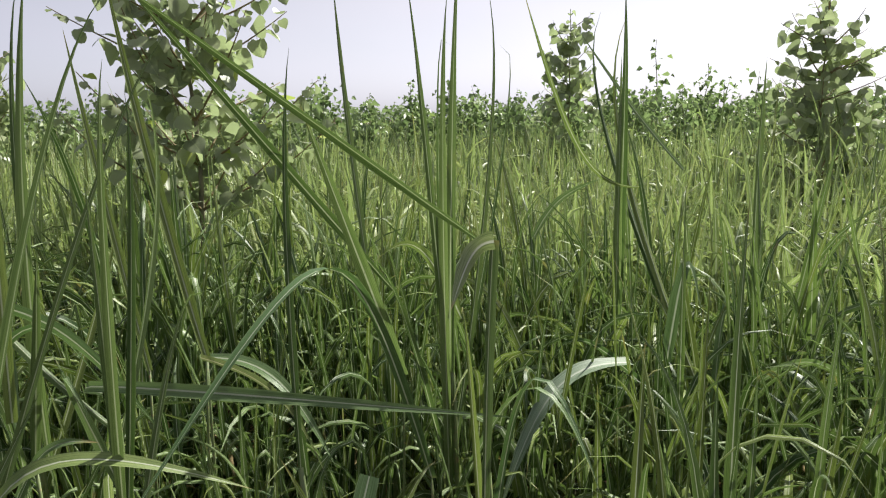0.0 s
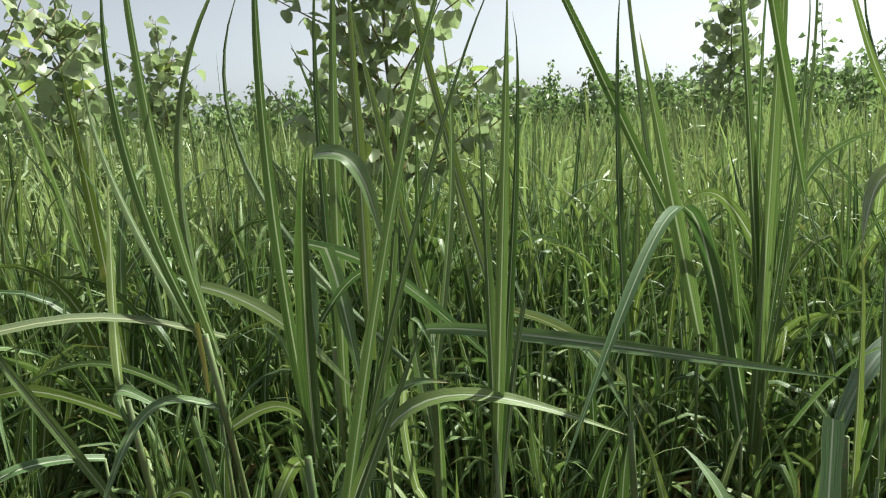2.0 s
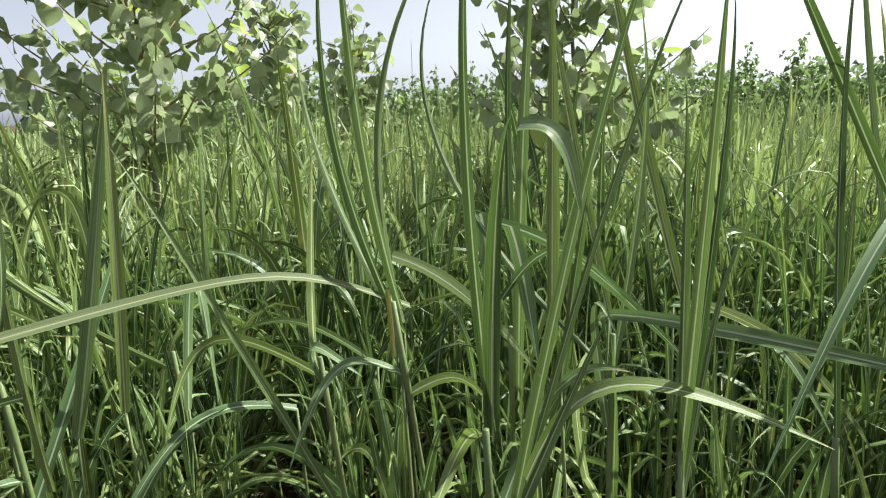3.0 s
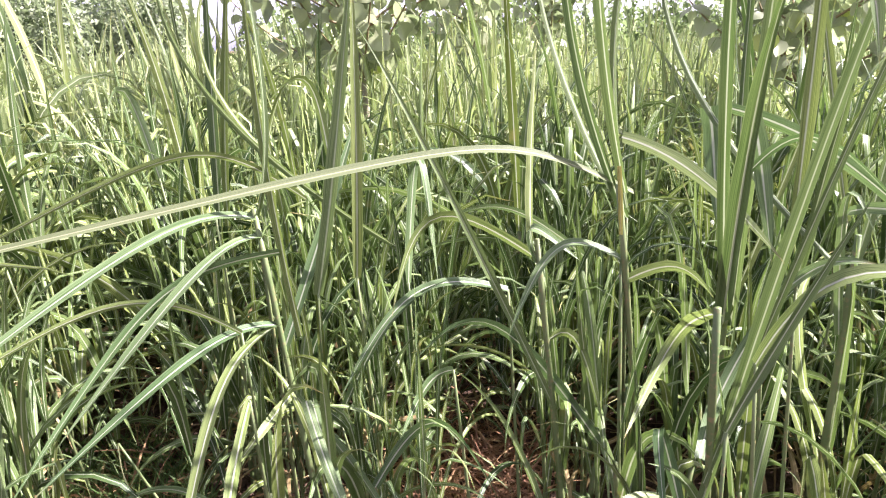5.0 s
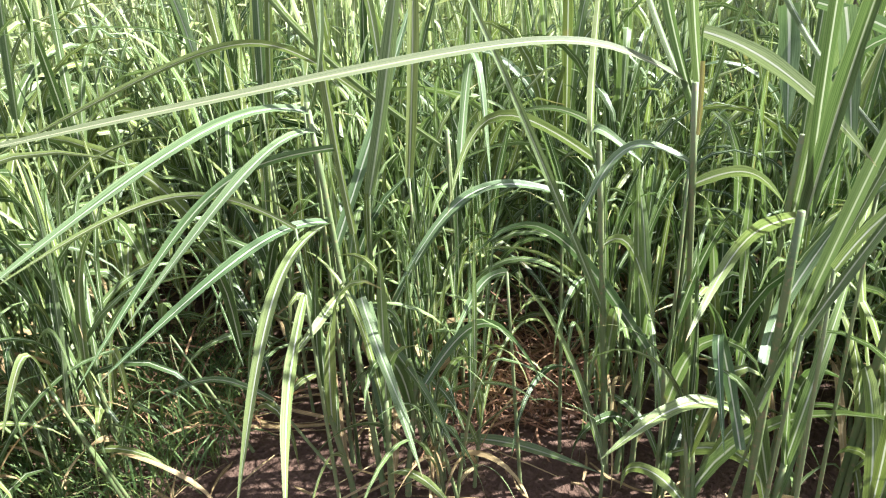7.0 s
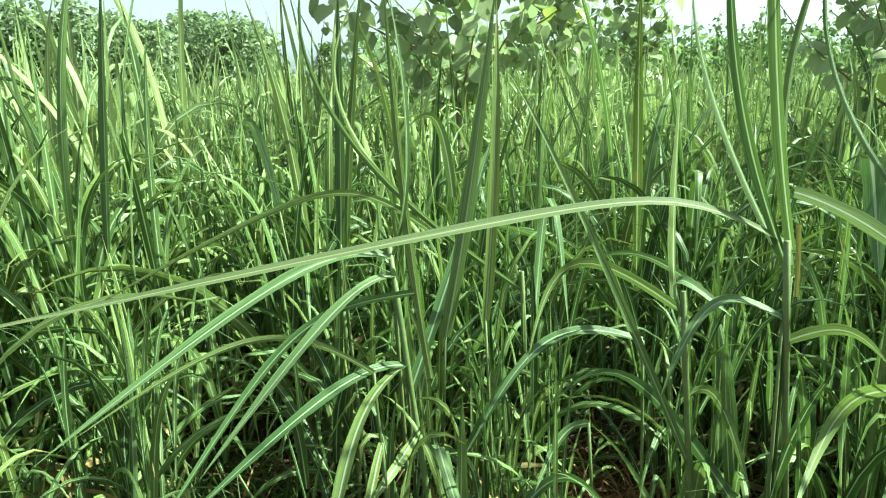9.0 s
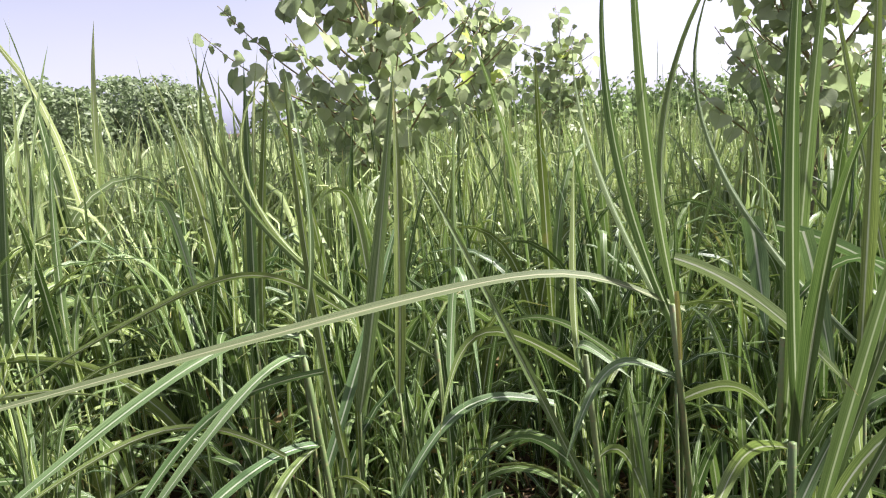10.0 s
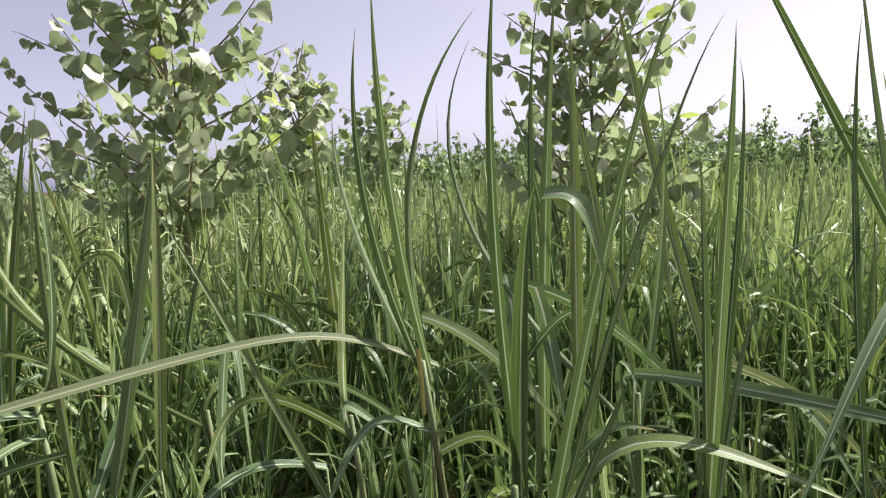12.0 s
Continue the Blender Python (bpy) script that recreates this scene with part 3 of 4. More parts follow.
hero_leaf(plant_a, (-1.661, 0.721, 0.531), (-1.438, 0.729, 0.368), (-1.280, 0.678, 0.273), 0.026, crook=1.6, roll=0)
hero_leaf(plant_a, (-1.608, 0.725, 0.684), (-1.718, 0.767, 1.078), (-1.880, 0.878, 1.535), 0.022, fold=0.5, crook=1.0, roll=0.2)
hero_leaf(plant_a, (-1.728, 0.730, 0.933), (-1.697, 0.764, 1.172), (-1.804, 0.821, 1.509), 0.014, fold=0.5, crook=1.0, roll=0)
hero_leaf(plant_a, (-2.016, 0.803, 0.899), (-2.102, 0.717, 1.046), (-2.256, 0.224, 1.101), 0.017, through_at=0.3, crook=2.2, roll=0.15)
hero_leaf(plant_a, (-1.656, 0.815, 0.965), (-1.758, 0.694, 1.069), (-1.884, 0.129, 0.923), 0.019, through_at=0.28, crook=2.4, roll=-0.5)
hero_leaf(plant_a, (-1.677, 0.723, 0.631), (-1.710, 0.908, 0.890), (-1.788, 1.138, 1.164), 0.028, crook=1.6, roll=0)

plant_b = hero_plant((-1.000, 1.200, 0.000), (-1.024, 1.034, 1.017), 'sugarcane clump at the field edge with long bent leaves')
hero_leaf(plant_b, (-1.032, 1.114, 0.985), (-1.163, 0.861, 1.098), (-1.845, -0.151, 0.959), 0.0195, tan=True, through_at=0.34, crook=4.0, roll=0.45)
hero_leaf(plant_b, (-1.022, 1.038, 1.102), (-0.905, 1.020, 1.065), (-0.713, 0.940, 0.946), 0.028, crook=1.0, pale=True, through_at=0.4, roll=0.7)
hero_leaf(plant_b, (-1.024, 1.062, 0.996), (-1.074, 1.042, 1.348), (-1.121, 1.094, 1.751), 0.024, fold=0.5, crook=1.0, roll=0)
hero_leaf(plant_b, (-1.023, 1.068, 0.946), (-1.152, 1.076, 1.315), (-1.205, 1.158, 1.677), 0.022, fold=0.5, crook=1.0, roll=-0.7)
hero_leaf(plant_b, (-1.023, 1.068, 0.946), (-1.215, 1.119, 1.267), (-1.294, 1.180, 1.514), 0.017, fold=0.5, crook=1.0, roll=0.7)
hero_leaf(plant_b, (-1.023, 1.067, 0.966), (-1.040, 1.094, 1.442), (-0.921, 1.129, 1.667), 0.016, through_at=0.6, fold=0.5, crook=1.0, roll=0.7)
hero_leaf(plant_b, (-0.968, 0.931, 0.955), (-0.972, 0.935, 1.010), (-0.978, 0.939, 1.070), 0.008, dry=True, blunt=True, crook=1.0, roll=0)
hero_leaf(plant_b, (-1.026, 1.056, 0.867), (-1.123, 0.987, 0.891), (-1.147, 0.849, 0.750), 0.022, crook=1.6, roll=0.95)
hero_leaf(plant_b, (-1.027, 1.063, 0.817), (-0.937, 1.101, 0.854), (-0.861, 1.096, 0.809), 0.024, crook=1.6, roll=0.95)

plant_c = hero_plant((-1.170, 1.120, 0.000), (-1.220, 1.063, 0.876), 'sugarcane clump at the field edge with folded and broken leaves')
hero_leaf(plant_c, (-1.330, 1.111, 0.725), (-1.453, 0.930, 0.749), (-1.491, 0.714, 0.566), 0.024, crook=1.6, roll=0.95)
hero_leaf(plant_c, (-1.238, 1.310, 0.763), (-1.401, 1.211, 0.888), (-1.489, 1.037, 0.875), 0.020, crook=1.6, roll=-0.45)
hero_leaf(plant_c, (-1.618, 0.813, 0.431), (-1.506, 0.893, 0.677), (-1.386, 0.972, 0.783), 0.030, crook=1.6, roll=-0.7)
hero_leaf(plant_c, (-1.107, 1.138, 0.389), (-1.339, 1.061, 0.652), (-1.427, 0.873, 0.603), 0.030, crook=1.6, roll=-0.7)
hero_leaf(plant_c, (-1.192, 1.089, 0.470), (-1.388, 0.931, 1.059), (-1.542, 0.893, 1.330), 0.019, fold=0.5, crook=1.0, roll=0)
hero_leaf(plant_c, (-1.220, 1.065, 0.826), (-1.280, 1.132, 0.933), (-1.373, 1.309, 1.278), 0.022, fold=0.5, crook=1.0, roll=0)
hero_leaf(plant_c, (-1.098, 0.954, 0.179), (-1.234, 0.972, 0.448), (-1.330, 0.897, 0.613), 0.019, fold=0.5, crook=1.0, roll=-0.2)
hero_leaf(plant_c, (-1.327, 0.899, 0.610), (-1.359, 0.853, 0.587), (-1.348, 0.746, 0.510), 0.022, crook=1.6, roll=-0.45)
hero_leaf(plant_c, (-1.428, 0.738, 0.367), (-1.332, 0.837, 0.511), (-1.118, 0.778, 0.435), 0.024, crook=1.6, roll=0.7)
hero_leaf(plant_c, (-0.816, 1.001, 0.405), (-0.907, 0.897, 0.471), (-0.975, 0.699, 0.437), 0.034, crook=1.6, roll=0.7)
hero_leaf(plant_c, (-1.477, 0.907, 0.085), (-1.338, 0.972, 0.093), (-1.135, 1.018, 0.090), 0.030, crook=1.6, roll=0.45)
hero_leaf(plant_c, (-1.825, 0.594, 0.215), (-1.972, 0.519, 0.255), (-2.042, 0.388, 0.224), 0.020, crook=1.6, roll=-0.7)
hero_leaf(plant_c, (-1.205, 1.071, 0.821), (-1.419, 0.976, 0.916), (-1.435, 0.835, 0.732), 0.026, crook=1.6, roll=-0.7)
hero_leaf(plant_c, (-1.220, 1.065, 0.826), (-1.216, 1.041, 0.906), (-1.116, 1.057, 0.849), 0.024, crook=1.6, roll=-0.2)
hero_leaf(plant_c, (-1.217, 1.074, 0.625), (-1.174, 1.144, 0.629), (-1.047, 1.043, 0.495), 0.024, crook=1.6, roll=0.45)

plant_d = hero_plant((-0.800, 0.970, 0.000), (-0.779, 0.864, 0.887), 'sugarcane clump at the field edge with folded and broken leaves')
hero_leaf(plant_d, (-0.780, 0.865, 0.877), (-0.909, 1.045, 0.734), (-0.918, 0.860, 0.614), 0.028, crook=1.6, roll=0)
hero_leaf(plant_d, (-0.777, 0.888, 0.875), (-0.786, 0.849, 1.331), (-0.792, 0.915, 1.691), 0.018, fold=0.5, crook=1.0, roll=0)
hero_leaf(plant_d, (-0.778, 0.890, 0.855), (-0.727, 0.794, 1.202), (-0.670, 0.707, 1.354), 0.027, base=0.9, fold=0.5, crook=1.0, roll=0)
hero_leaf(plant_d, (-0.651, 0.675, 1.340), (-0.613, 0.672, 1.333), (-0.591, 0.695, 1.241), 0.020, through_at=0.4, base=1.0, crook=1.6, roll=-0.45)
hero_leaf(plant_d, (-0.792, 0.893, 0.516), (-0.648, 1.038, 1.319), (-0.546, 1.171, 1.687), 0.022, fold=0.5, crook=1.0, roll=-0.2)
hero_leaf(plant_d, (-0.789, 0.888, 0.566), (-0.630, 1.135, 1.272), (-0.508, 1.299, 1.628), 0.013, fold=0.5, crook=1.0, roll=0)
hero_leaf(plant_d, (-0.728, 0.779, 0.740), (-0.681, 0.848, 0.880), (-0.610, 0.945, 1.066), 0.016, fold=0.5, crook=1.0, roll=0)
hero_leaf(plant_d, (-0.798, 0.891, 0.607), (-0.805, 1.017, 0.687), (-0.735, 1.134, 0.897), 0.024, crook=1.6, roll=0)
hero_leaf(plant_d, (-0.812, 0.910, 0.408), (-0.893, 0.953, 0.596), (-0.809, 0.808, 0.464), 0.022, crook=1.6, roll=0)

plant_e = hero_plant((-1.720, 1.200, 0.000), (-1.648, 1.078, 0.832), 'sugarcane clump at the field edge with tall upright blades')
hero_leaf(plant_e, (-1.615, 0.906, 0.763), (-1.608, 0.936, 1.111), (-1.648, 0.998, 1.468), 0.026, fold=0.4, crook=1.0, roll=0)
hero_leaf(plant_e, (-1.653, 1.087, 0.782), (-1.978, 0.784, 1.227), (-2.098, 0.840, 1.611), 0.019, fold=0.5, crook=1.0, roll=-0.7)
hero_leaf(plant_e, (-1.653, 1.087, 0.782), (-2.030, 0.866, 1.192), (-2.074, 0.993, 1.548), 0.016, fold=0.5, crook=1.0, roll=0.95)
hero_leaf(plant_e, (-2.485, 0.909, 0.919), (-2.580, 0.887, 1.188), (-2.513, 0.765, 1.029), 0.032, crook=1.6, roll=-0.45)
hero_leaf(plant_e, (-1.896, 1.093, 0.989), (-1.958, 1.087, 1.200), (-1.955, 0.924, 1.122), 0.026, crook=1.6, roll=-0.45)
hero_leaf(plant_e, (-1.582, 1.043, 0.713), (-1.593, 1.117, 1.016), (-1.468, 1.024, 0.746), 0.026, crook=1.6, roll=0)

plant_f = hero_plant((-0.500, 1.000, 0.000), (-0.512, 0.957, 0.857), 'sugarcane clump at the field edge with tall upright blades')
hero_leaf(plant_f, (-0.513, 0.958, 0.807), (-0.479, 0.936, 1.322), (-0.470, 0.968, 1.552), 0.017, fold=0.5, crook=1.0, roll=0)
hero_leaf(plant_f, (-0.513, 0.959, 0.787), (-0.469, 0.996, 1.301), (-0.469, 1.022, 1.511), 0.014, fold=0.5, crook=1.0, roll=0)
hero_leaf(plant_f, (-0.728, 0.897, 0.796), (-0.593, 0.920, 0.961), (-0.313, 0.984, 0.879), 0.028, crook=1.6, roll=-0.45)
hero_leaf(plant_f, (-0.597, 1.585, 0.888), (-0.404, 1.483, 0.871), (-0.266, 1.449, 0.666), 0.032, crook=1.6, roll=-0.2)
hero_leaf(plant_f, (-0.725, 1.081, 0.873), (-0.694, 1.083, 1.100), (-0.665, 1.072, 1.261), 0.018, fold=0.5, crook=1.0, roll=0)
hero_leaf(plant_f, (-0.773, 1.088, 0.804), (-0.685, 1.061, 0.913), (-0.599, 1.065, 0.923), 0.024, crook=1.6, roll=-0.45)
hero_leaf(plant_f, (-0.513, 0.961, 0.707), (-0.459, 1.093, 1.104), (-0.393, 1.078, 1.161), 0.013, fold=0.5, crook=1.0, roll=0.45)
hero_leaf(plant_f, (-0.513, 0.958, 0.807), (-0.514, 0.964, 1.240), (-0.522, 0.978, 1.389), 0.016, fold=0.5, crook=1.0, roll=0)

plant_g = hero_plant((0.030, 1.580, 0.000), (0.012, 1.500, 0.873), 'sugarcane clump at the field edge with tall upright blades')
hero_leaf(plant_g, (-0.001, 1.518, 0.573), (0.021, 1.500, 1.409), (0.044, 1.580, 1.824), 0.026, fold=0.5, crook=1.0, roll=0)
hero_leaf(plant_g, (-0.001, 1.518, 0.573), (0.000, 1.442, 1.348), (0.017, 1.516, 1.726), 0.022, fold=0.5, crook=1.0, roll=0)
hero_leaf(plant_g, (-0.001, 1.518, 0.573), (0.111, 1.602, 1.405), (0.102, 1.675, 1.782), 0.016, fold=0.5, crook=1.0, roll=0.45)
hero_leaf(plant_g, (-0.041, 1.441, 0.636), (-0.182, 1.224, 1.172), (-0.412, 0.721, 0.941), 0.031, through_at=0.42, crook=2.5, roll=0)
hero_leaf(plant_g, (0.036, 1.560, 0.985), (-0.067, 1.590, 1.155), (-0.166, 1.536, 1.132), 0.032, crook=1.6, roll=-0.45)
hero_leaf(plant_g, (0.003, 1.512, 0.673), (0.164, 1.814, 1.440), (0.153, 1.853, 1.646), 0.013, fold=0.5, crook=1.0, roll=-0.2)
hero_leaf(plant_g, (0.008, 1.506, 0.773), (-0.045, 1.516, 1.496), (-0.074, 1.565, 1.753), 0.019, fold=0.5, crook=1.0, roll=0)
hero_leaf(plant_g, (0.003, 1.512, 0.673), (-0.009, 1.512, 1.471), (0.023, 1.540, 1.617), 0.013, fold=0.5, crook=1.0, roll=-0.2)
hero_leaf(plant_g, (-0.006, 1.525, 0.473), (0.162, 1.304, 0.908), (0.289, 1.174, 0.754), 0.024, crook=1.6, roll=0.2)
hero_leaf(plant_g, (-0.001, 1.518, 0.573), (-0.110, 1.435, 1.082), (-0.177, 1.390, 1.120), 0.019, fold=0.5, crook=1.0, roll=-0.45)

plant_h = hero_plant((0.550, 2.150, 0.000), (0.548, 2.083, 0.846), 'sugarcane clump at the field edge with tall upright blades')
hero_leaf(plant_h, (0.535, 2.093, 0.646), (0.525, 2.011, 1.382), (0.540, 2.099, 1.837), 0.029, fold=0.5, crook=1.0, roll=0)
hero_leaf(plant_h, (0.535, 2.093, 0.646), (0.507, 1.980, 1.219), (0.524, 2.058, 1.626), 0.026, fold=0.5, crook=1.0, roll=0)
hero_leaf(plant_h, (0.468, 1.654, 0.831), (0.265, 1.560, 0.800), (0.116, 1.426, 0.558), 0.052, pale=True, crook=1.6, roll=0.45)
hero_leaf(plant_h, (0.583, 2.081, 0.680), (0.365, 2.022, 0.653), (0.229, 1.928, 0.444), 0.032, crook=1.6, roll=0.7)
hero_leaf(plant_h, (0.292, 2.251, 1.058), (0.381, 2.275, 1.178), (0.520, 2.291, 1.246), 0.032, crook=1.6, roll=0.95)
hero_leaf(plant_h, (0.567, 1.987, 1.250), (0.383, 1.903, 1.357), (0.211, 1.829, 1.781), 0.018, crook=1.6, roll=-0.45)
hero_leaf(plant_h, (0.768, 2.199, 1.280), (0.608, 2.235, 1.480), (0.439, 2.280, 1.726), 0.016, crook=1.6, roll=0.45)
hero_leaf(plant_h, (1.152, 2.499, 0.691), (1.189, 2.606, 1.241), (1.232, 2.688, 1.663), 0.032, fold=0.5, crook=1.0, roll=0.45)
hero_leaf(plant_h, (0.586, 1.725, 0.806), (0.644, 1.775, 1.057), (0.683, 1.750, 0.922), 0.040, crook=2.5, roll=-0.7)
hero_leaf(plant_h, (0.521, 2.103, 0.447), (0.587, 1.865, 0.614), (0.617, 1.730, 0.438), 0.030, crook=1.6, roll=0)

plant_k = hero_plant((-0.950, 1.450, 0.000), (-0.931, 1.403, 0.860), 'sugarcane clump at the field edge with tall upright blades')
hero_leaf(plant_k, (-0.929, 1.436, 0.614), (-0.894, 1.408, 1.258), (-0.885, 1.511, 1.791), 0.029, fold=0.5, crook=1.0, roll=0)
hero_leaf(plant_k, (-0.929, 1.436, 0.614), (-0.963, 1.511, 1.366), (-0.953, 1.592, 1.782), 0.019, fold=0.5, crook=1.0, roll=0)
hero_leaf(plant_k, (-0.565, 1.498, 0.918), (-0.687, 1.581, 1.362), (-0.794, 1.670, 1.832), 0.026, fold=0.5, crook=1.0, roll=0)
hero_leaf(plant_k, (-0.744, 1.585, 0.856), (-0.860, 1.674, 1.329), (-0.946, 1.744, 1.704), 0.020, fold=0.5, crook=1.0, roll=0)
hero_leaf(plant_k, (-0.192, 1.635, 1.073), (-0.238, 1.707, 1.447), (-0.271, 1.777, 1.821), 0.017, fold=0.5, crook=1.0, roll=0)
hero_leaf(plant_k, (-0.903, 1.230, 1.137), (-0.727, 1.219, 1.070), (-0.495, 1.093, 0.920), 0.026, crook=1.6, roll=0.45)
hero_leaf(plant_k, (-1.014, 1.446, 1.114), (-0.994, 1.429, 1.031), (-0.947, 1.347, 0.878), 0.042, base=1.0, crook=1.6, roll=0)
hero_leaf(plant_k, (-0.729, 1.045, 0.971), (-0.734, 1.084, 1.337), (-0.747, 1.136, 1.620), 0.022, fold=0.5, crook=1.0, roll=0)
hero_leaf(plant_k, (-0.940, 1.402, 0.619), (-0.841, 1.634, 1.121), (-0.854, 1.645, 1.177), 0.022, fold=0.5, crook=1.0, roll=0.95)

plant_l = hero_plant((-0.700, 1.320, 0.000), (-0.673, 1.276, 0.911), 'sugarcane clump at the field edge with long bent leaves')
hero_leaf(plant_l, (-0.693, 1.267, 0.930), (-0.575, 1.125, 0.999), (0.152, 1.374, 0.814), 0.026, base=0.35, through_at=0.42, crook=1.6, roll=0)
hero_leaf(plant_l, (-0.861, 1.164, 0.998), (-0.746, 1.172, 1.098), (-0.587, 1.103, 0.995), 0.016, crook=1.6, roll=0.7)
hero_leaf(plant_l, (-0.850, 1.195, 1.134), (-0.826, 1.187, 1.049), (-0.775, 1.119, 0.886), 0.031, base=1.0, crook=1.6, roll=0)
hero_leaf(plant_l, (-0.679, 1.278, 0.811), (-0.656, 1.508, 1.253), (-0.677, 1.564, 1.572), 0.019, fold=0.5, crook=1.0, roll=0)
hero_leaf(plant_l, (-0.676, 1.307, 0.814), (-1.063, 1.348, 1.272), (-1.069, 1.429, 1.673), 0.017, fold=0.5, crook=1.0, roll=0.7)
hero_leaf(plant_l, (-0.684, 1.279, 0.711), (-0.675, 1.126, 1.008), (-0.622, 1.084, 0.964), 0.020, crook=1.6, roll=0)

plant_m = hero_plant((0.120, 1.280, 0.000), (0.080, 1.220, 0.771), 'sugarcane clump at the field edge with folded and broken leaves')
hero_leaf(plant_m, (0.064, 1.050, 0.788), (0.075, 1.101, 1.045), (0.088, 1.140, 1.251), 0.020, blunt=True, fold=0.5, crook=1.0, roll=0)
hero_leaf(plant_m, (0.087, 1.102, 1.255), (0.059, 1.099, 1.244), (0.014, 1.036, 1.157), 0.036, base=1.0, through_at=0.35, pale=True, crook=1.6, roll=-0.45)
hero_leaf(plant_m, (0.069, 1.152, 0.535), (0.042, 1.093, 1.049), (0.029, 1.109, 1.125), 0.016, fold=0.5, crook=1.0, roll=0)
hero_leaf(plant_m, (0.072, 1.214, 0.486), (0.145, 1.100, 1.004), (0.248, 0.974, 0.862), 0.022, crook=1.6, roll=0)
hero_leaf(plant_m, (-0.537, 1.393, 0.956), (-0.358, 1.325, 0.894), (-0.224, 1.184, 0.760), 0.027, tan=True, crook=1.6, roll=0.3)

plant_n = hero_plant((-0.020, 1.000, 0.000), (-0.062, 0.937, 0.478), 'sugarcane clump at the field edge with folded and broken leaves')
hero_leaf(plant_n, (-0.153, 0.630, 0.776), (-0.125, 0.715, 0.891), (-0.096, 0.798, 1.003), 0.027, blunt=True, base=1.0, fold=0.1, crook=1.6, roll=0.2)
hero_leaf(plant_n, (-0.190, 0.790, 0.765), (-0.198, 0.857, 0.849), (-0.243, 0.917, 0.899), 0.026, crook=1.6, roll=0.7)

plant_o = hero_plant((-0.250, 1.300, 0.000), (-0.290, 1.217, 0.788), 'sugarcane clump at the field edge with tall upright blades')
hero_leaf(plant_o, (-0.109, 1.573, 0.839), (-0.205, 1.410, 1.232), (-0.268, 1.301, 1.495), 0.032, roll=0.3, fold=0.4, crook=1.0)
hero_leaf(plant_o, (-0.290, 1.217, 0.788), (-0.307, 1.300, 1.307), (-0.294, 1.358, 1.603), 0.016, fold=0.5, crook=1.0, roll=0)
hero_leaf(plant_o, (-0.136, 1.661, 1.034), (-0.313, 1.322, 1.379), (-0.478, 1.007, 1.700), 0.022, base=0.4, fold=0.3, crook=1.0, roll=0)
hero_leaf(plant_o, (0.096, 1.557, 1.164), (-0.118, 0.974, 1.413), (-0.296, 0.488, 1.620), 0.017, base=0.4, fold=0.5, crook=1.0, roll=0)

plant_p = hero_plant((0.720, 1.750, 0.000), (0.714, 1.704, 0.690), 'sugarcane clump at the field edge with long bent leaves')
hero_leaf(plant_p, (0.710, 1.705, 0.640), (0.785, 1.827, 0.931), (0.820, 1.668, 0.633), 0.030, crook=1.6, roll=0.7)
hero_leaf(plant_p, (0.710, 1.705, 0.640), (0.950, 1.704, 0.806), (1.079, 1.578, 0.673), 0.026, crook=1.6, roll=0.7)
hero_leaf(plant_p, (0.710, 1.705, 0.640), (0.579, 2.248, 1.350), (0.606, 2.332, 1.780), 0.024, fold=0.5, crook=1.0, roll=0.2)
hero_leaf(plant_p, (0.710, 1.705, 0.640), (0.549, 2.361, 1.411), (0.541, 2.437, 1.805), 0.022, fold=0.5, crook=1.0, roll=0)
hero_leaf(plant_p, (0.703, 1.709, 0.540), (0.391, 1.836, 0.828), (0.256, 1.756, 0.698), 0.030, crook=1.6, roll=-0.45)
hero_leaf(plant_p, (0.703, 1.709, 0.540), (0.705, 1.970, 0.949), (0.696, 1.895, 0.830), 0.026, fold=0.5, crook=1.0, roll=-0.45)
hero_leaf(plant_p, (0.703, 1.709, 0.540), (0.835, 1.965, 0.909), (0.863, 1.892, 0.790), 0.030, crook=1.6, roll=-0.2)

plant_q = hero_plant((-2.129, 0.879, 0.000), (-2.109, 0.859, 0.750), 'sugarcane clump at the field edge with tall upright blades')
hero_leaf(plant_q, (-2.129, 0.879, 0.823), (-2.151, 0.918, 1.095), (-2.242, 1.017, 1.569), 0.030, fold=0.4, crook=1.0, roll=0.1)
hero_leaf(plant_q, (-2.156, 0.920, 0.810), (-2.183, 0.979, 1.134), (-2.245, 1.105, 1.603), 0.024, fold=0.4, crook=1.0, roll=0.1)
hero_leaf(plant_q, (-1.673, 0.834, 0.730), (-1.668, 0.920, 1.048), (-1.706, 1.062, 1.501), 0.034, fold=0.4, crook=1.0, roll=0.1)
hero_leaf(plant_q, (-2.608, 0.429, 0.857), (-2.648, 0.485, 1.202), (-2.734, 0.569, 1.632), 0.032, fold=0.4, crook=1.0, roll=0.1)
hero_leaf(plant_q, (-2.470, 0.443, 0.762), (-2.516, 0.504, 1.129), (-2.541, 0.620, 1.504), 0.018, fold=0.4, crook=1.0, roll=0.1)
hero_leaf(plant_q, (-2.223, 1.081, 0.819), (-2.207, 1.176, 1.132), (-2.131, 1.228, 1.177), 0.030, fold=0.4, crook=1.0, roll=0.1)
hero_leaf(plant_c, (-2.078, 0.482, 0.364), (-1.998, 0.465, 0.263), (-1.726, 0.598, 0.207), 0.017, tan=True, through_at=0.4, crook=2.5, roll=0.5)
hero_leaf(plant_a, (-1.972, 0.168, 0.418), (-1.972, 0.141, 0.516), (-1.923, 0.051, 0.387), 0.020, crook=2.0, roll=0.3)
